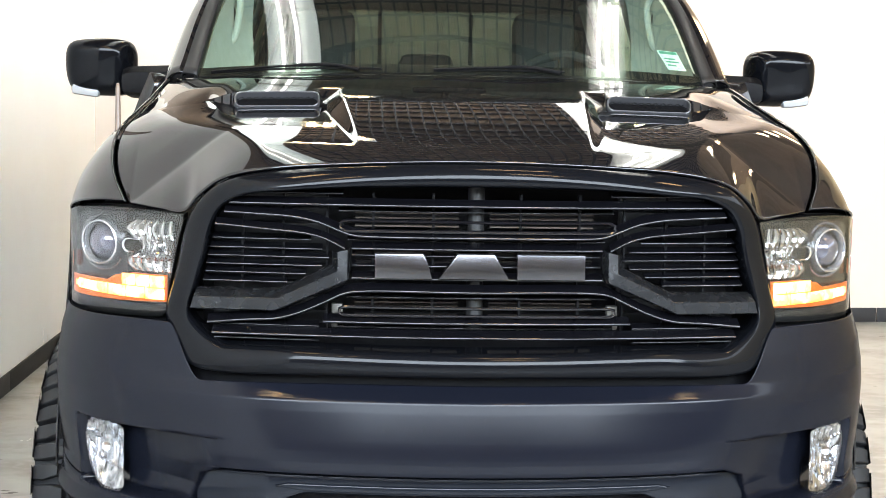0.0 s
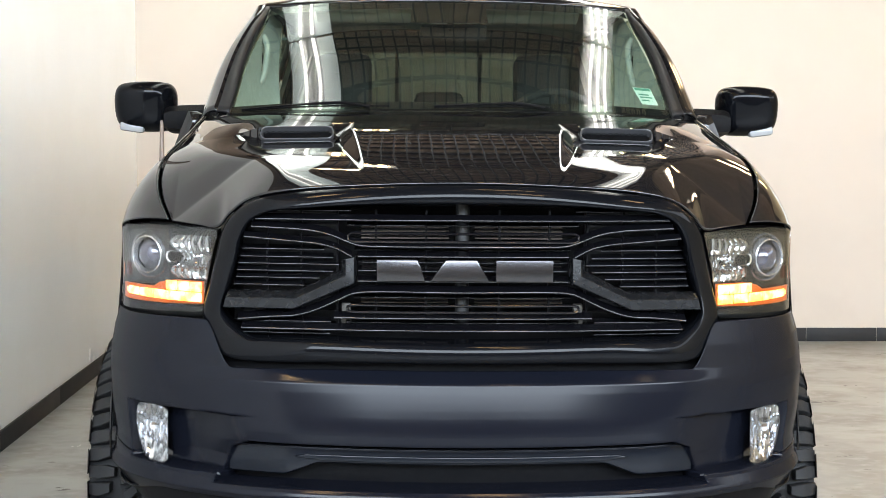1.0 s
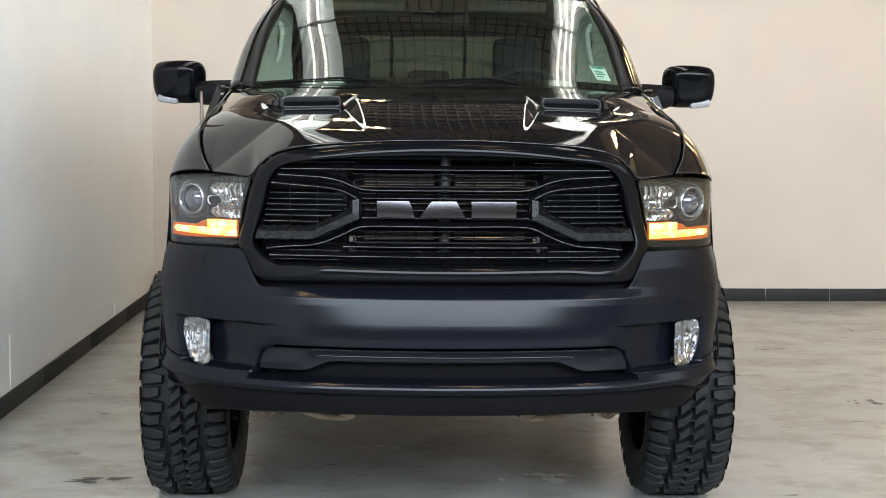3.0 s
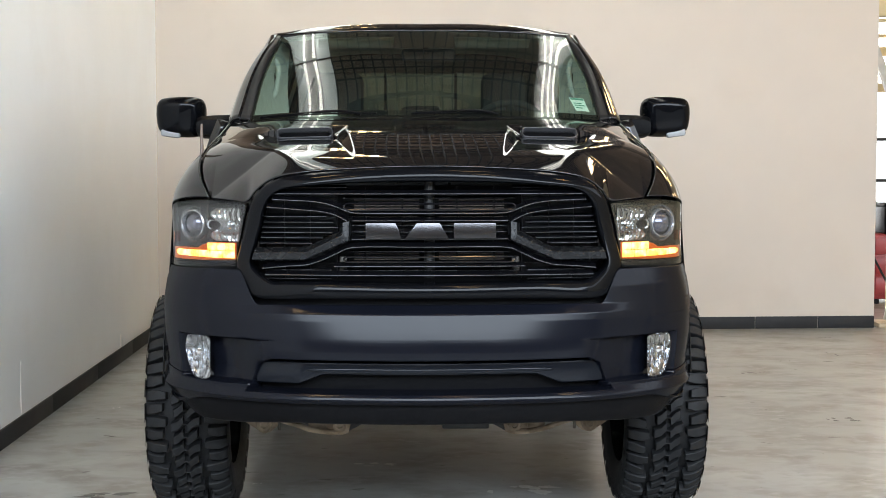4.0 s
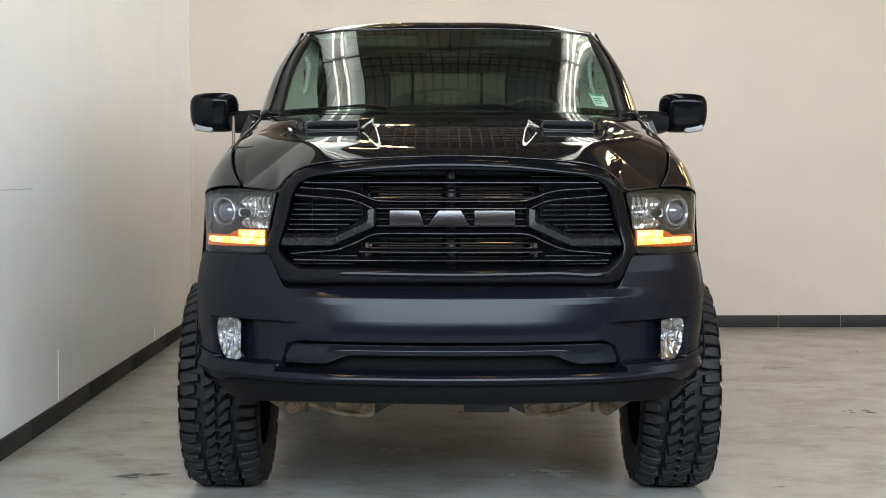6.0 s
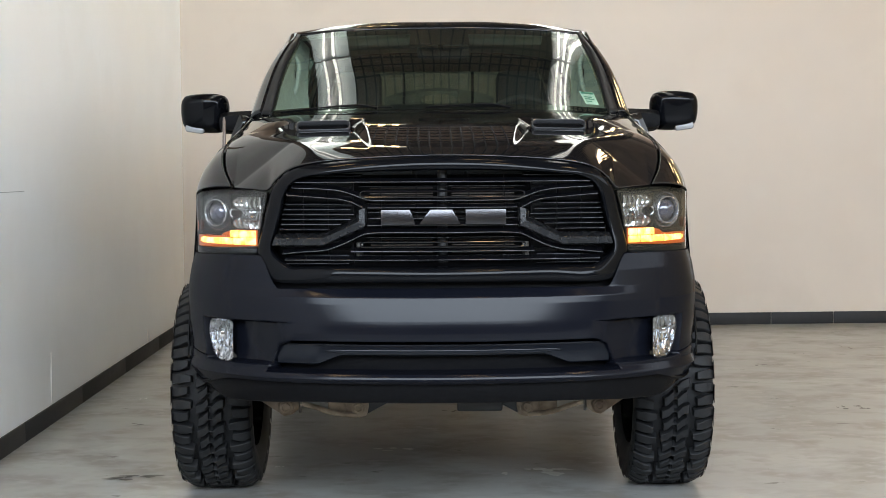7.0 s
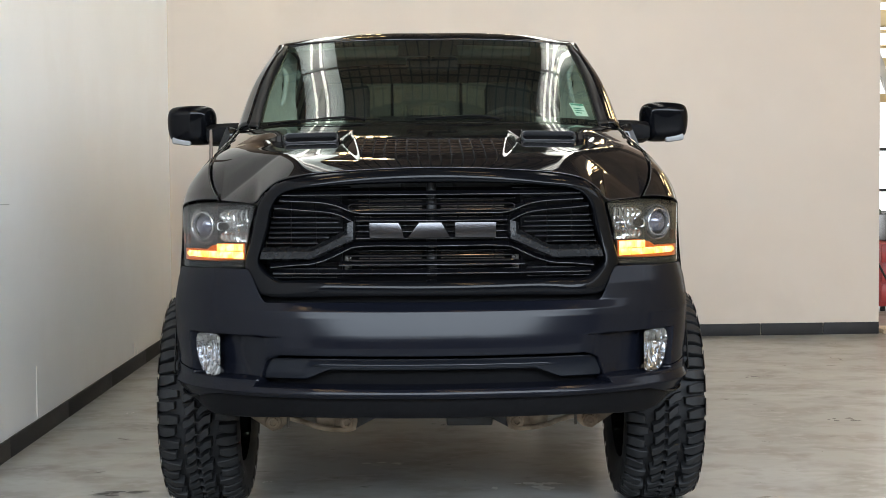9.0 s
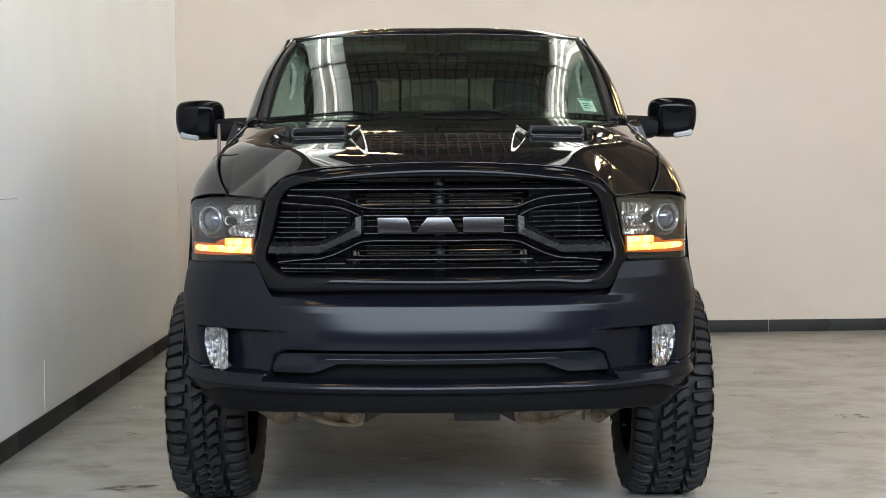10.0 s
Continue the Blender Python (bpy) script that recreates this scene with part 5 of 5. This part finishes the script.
# warm high-bay lamps
def bay_lamp(x, y):
    e = tagged(link_mesh("high_bay_lamp", box(0, 0, 0.04, 0.62, 0.42, 0.08, bevel=0.01), WHITE), "pale grey high-bay ceiling lamp with four warm tubes, lit", "ceiling light", "high-bay lamps")
    for k in range(4):
        part("tube", sweep([(-0.21 + 0.14 * k, -0.18, -0.02), (-0.21 + 0.14 * k, 0.18, -0.02)], 0.035, 10), WARM, e)
    part("stem", sweep([(0, 0, 0.08), (0, 0, HIGH - 4.7)], 0.012, 8), DARKSTEEL, e)
    e.location = (x, y, 4.7)
    return e


WARM = glow("warm_tube_glow", (1.0, 0.68, 0.34), 36.0)
one = bay_lamp(-0.8, 12.0)
for x, y in ((-0.62, 5.2), (-1.5, -1.15), (0.5, -1.15), (2.5, -1.15), (-1.4, -3.6), (0.9, -3.6), (5.4, -0.6), (7.8, 1.8), (4.1, 5.0), (4.5, 6.7), (6.4, 6.9), (5.2, 8.6), (7.6, 9.4), (7.4, 12.3), (2.2, 10.2), (5.6, 14.0), (7.8, 15.5), (1.2, 15.0)):
    copy_thing(one, pose(x, y, 4.7))

# joists and purlins of the roof
for k in range(67):
    thing("ceiling_joist", box((LEFT + 3.6) / 2, -7.0 + 0.4 * k, HIGH - 0.03, 3.6 - LEFT, 0.03, 0.06), BEAM, "dark timber ceiling joist", "joist", "ceiling joists", "structure", False)
for k in range(44):
    thing("ceiling_beam", box(LEFT + 0.2 + 0.12 * k, MIDY, HIGH - 0.075, 0.016, LONG, 0.03), BEAM, "dark timber beam under the ceiling joists", "beam", "ceiling beams", "structure", False)

# ---- the hall beyond the partition's end ----
DAY = glow("daylight_beyond", (0.92, 0.96, 1.0), 1.6)
CREAM = varied(material("cream_paint", (0.62, 0.50, 0.28), 0.5), 6, (0.54, 0.43, 0.23), (0.68, 0.55, 0.32), (0.4, 0.6), 0.1)
GREYPAINT = varied(material("worn_grey_paint", (0.42, 0.40, 0.35), 0.5), 9, (0.34, 0.32, 0.28), (0.48, 0.46, 0.41), (0.4, 0.6), 0.1)
PINE = varied(material("pale_timber", (0.5, 0.4, 0.28), 0.6), 5, (0.42, 0.33, 0.22), (0.56, 0.46, 0.33), (0.5, 0.7), 0.15, stretch=(1, 6, 1))
RED = varied(material("red_enamel", (0.35, 0.03, 0.03), 0.4), 7, (0.28, 0.025, 0.025), (0.4, 0.04, 0.04), (0.3, 0.5), 0.05)
GREENISH = material("bottle_green_paint", (0.06, 0.08, 0.05), 0.5)
# tall glazed screen, with small panes above and large ones below
window = tagged(link_mesh("window_1", box(6.3, 12.05, 0.12, 3.4, 0.12, 0.24), CREAM), "tall cream-framed window screen with bright panes", "window", kind="structure")
for x in (4.66, 5.05, 5.60, 6.15, 6.7, 7.25, 7.9):
    part("window_frame", box(x, 12.05, 1.9, 0.08, 0.14, 3.4), CREAM, window)
for z in (0.55, 1.12, 1.60, 2.20, 2.62, 2.80, 2.98, 3.16, 3.34, 3.56):
    part("glazing_bar", box(6.28, 12.04, z, 3.3, 0.06, 0.10 if z in (2.20, 2.62) else 0.035), CREAM if z > 1.7 else DARKSTEEL, window)
part("pane", box(6.28, 12.10, 1.9, 3.25, 0.01, 3.3), DAY, window, "bright daylight pane", smooth=False)
# trestle with a splayed leg, a diagonal brace and a timber pad
trestle = thing("trestle", box(3.99, 6.98, 0.02, 0.34, 0.30, 0.04, bevel=0.01), PINE, "worn grey steel trestle on a timber pad", "trestle")
part("leg", sweep([(3.96, 7.05, 0.04), (4.34, 7.05, 1.75)], 0.038, 12), GREYPAINT, trestle, "splayed grey leg")
part("brace", sweep([(3.80, 7.35, 2.62), (4.5, 7.35, 0.75)], 0.045, 4), GREYPAINT, trestle, "diagonal grey brace")
part("post", box(4.12, 7.5, 1.35, 0.05, 0.09, 2.7, bevel=0.006), CREAM, trestle, "cream upright")
part("head_beam", box(4.3, 7.42, 2.68, 1.3, 0.12, 0.14, bevel=0.01), CREAM, trestle, "cream head beam")
chest = thing("tool_chest", box(4.75, 9.0, 0.36, 0.8, 0.5, 0.62, bevel=0.015), RED, "red enamelled tool chest on the floor", "tool chest")
for k in range(3):
    part("drawer", box(4.75, 8.742, 0.18 + 0.19 * k, 0.74, 0.02, 0.165, bevel=0.006), RED, chest)
    part("handle", box(4.75, 8.724, 0.23 + 0.19 * k, 0.4, 0.02, 0.02, bevel=0.004), CHROME, chest, "steel handle")
for x, y in ((4.42, 8.82), (5.08, 8.82), (4.42, 9.18), (5.08, 9.18)):
    part("castor", lathe([(0, 0), (0.022, 0.0), (0.025, 0.02), (0.022, 0.05), (0, 0.05)], Matrix.Translation((x, y, 0)), 14), RUBBER, chest)
crate = thing("black_crate", box(4.78, 9.0, 0.80, 0.6, 0.4, 0.26, bevel=0.02), PLASTIC, "black plastic crate on the tool chest", "crate")
part("lid", box(4.78, 9.0, 0.945, 0.62, 0.42, 0.03, bevel=0.01), PLASTIC, crate)
pole = thing("tripod_stand", lathe([(0.02, 0.25), (0.02, 1.5), (0.014, 1.5), (0.014, 1.95), (0, 1.96)], Matrix.Translation((4.16, 8.3, 0)), 14), DARKSTEEL, "dark steel tripod stand with spread feet", "stand")
for k in range(3):
    t = radians(90 + 120 * k)
    part("foot", sweep([(4.16, 8.3, 0.6), (4.16 + 0.32 * math.cos(t), 8.3 + 0.32 * math.sin(t), 0.012)], 0.011, 8), DARKSTEEL, pole)
part("clamp", box(4.18, 8.28, 0.98, 0.10, 0.06, 0.05, bevel=0.01), GREENISH, pole)

# ---- marks on the walls ----
CHIP = material("bare_plaster", (0.86, 0.85, 0.82), 0.8)
GREYLINE = material("hairline_crack", (0.45, 0.46, 0.46), 0.8)
def streak(points, width, mat, label):
    """A thin raised scrape along the left wall, y and z points."""
    bm = sweep([(LEFT + 0.0015, y, z) for y, z in points], width, 5, flat=1.0)
    return thing("scuff", bm, mat, label, "mark", "wall scuffs")


streak([(2.30, 0.11), (2.30, 0.24), (2.31, 0.38)], 0.0022, CHIP, "thin pale scrape on the white wall")
streak([(5.00, 0.11), (5.00, 0.17), (5.01, 0.19)], 0.006, CHIP, "small pale chip above the skirting")
streak([(5.12, 0.10), (5.11, 0.14)], 0.005, CHIP, "small pale chip above the skirting")
streak([(1.2, 1.255), (1.5, 1.252), (1.85, 1.250)], 0.0018, GREYLINE, "fine grey crack along the white wall")


# dark rubber scuffs and pale scrapes on the concrete
def floor_marks(name, spots, mat, label):
    """Thin ragged flecks lying on the floor around each spot: place, length, width, count."""
    bm = bmesh.new()
    for x, y, long, wide, count in spots:
        for k in range(count):
            cx, cy = x + random.uniform(-0.5, 0.5) * long, y + random.uniform(-0.5, 0.5) * wide
            a, b = long * random.uniform(0.06, 0.2), wide * random.uniform(0.12, 0.3)
            ring_ = [(cx + a * math.cos(t) * random.uniform(0.5, 1.1), cy + b * math.sin(t) * random.uniform(0.5, 1.1)) for t in [2 * math.pi * i / 9 for i in range(9)]]
            bm.faces.new([bm.verts.new((px_, py_, 0.0012 + 0.0002 * k)) for px_, py_ in ring_])
    return thing(name, bm, mat, label, "mark", kind="stuff", smooth=False)


random.seed(21)
SCUFF = varied(material("black_rubber_mark", (0.05, 0.045, 0.04), 0.6), 30, (0.035, 0.03, 0.026), (0.09, 0.08, 0.068), (0.5, 0.7))
SCRAPE = varied(material("pale_scrape", (0.42, 0.41, 0.38), 0.6), 30, (0.36, 0.35, 0.32), (0.48, 0.47, 0.44), (0.5, 0.7))
floor_marks("floor_scuff", [(3.19, 6.18, 0.16, 0.05, 5), (2.21, 4.34, 0.22, 0.07, 6), (2.29, 2.61, 0.16, 0.10, 8), (1.955, 2.93, 0.10, 0.05, 3), (1.73, 1.96, 0.07, 0.04, 4), (2.98, 5.26, 0.05, 0.3, 3), (2.55, 4.9, 0.08, 0.05, 2),
                            (-1.57, 2.24, 0.16, 0.05, 4), (-1.34, 0.885, 0.3, 0.09, 7), (0.05, 2.6, 0.08, 0.08, 4), (2.6, 1.1, 0.25, 0.06, 5), (3.0, 3.4, 0.1, 0.04, 3)], SCUFF, "small black rubber scuffs on the concrete floor")
floor_marks("floor_scrape", [(-0.236, 1.48, 0.18, 0.08, 6), (0.41, 0.94, 0.28, 0.14, 12), (-0.75, 1.1, 0.06, 0.05, 3), (-1.75, 3.1, 0.05, 0.08, 3)], SCRAPE, "small pale scrapes on the concrete floor")
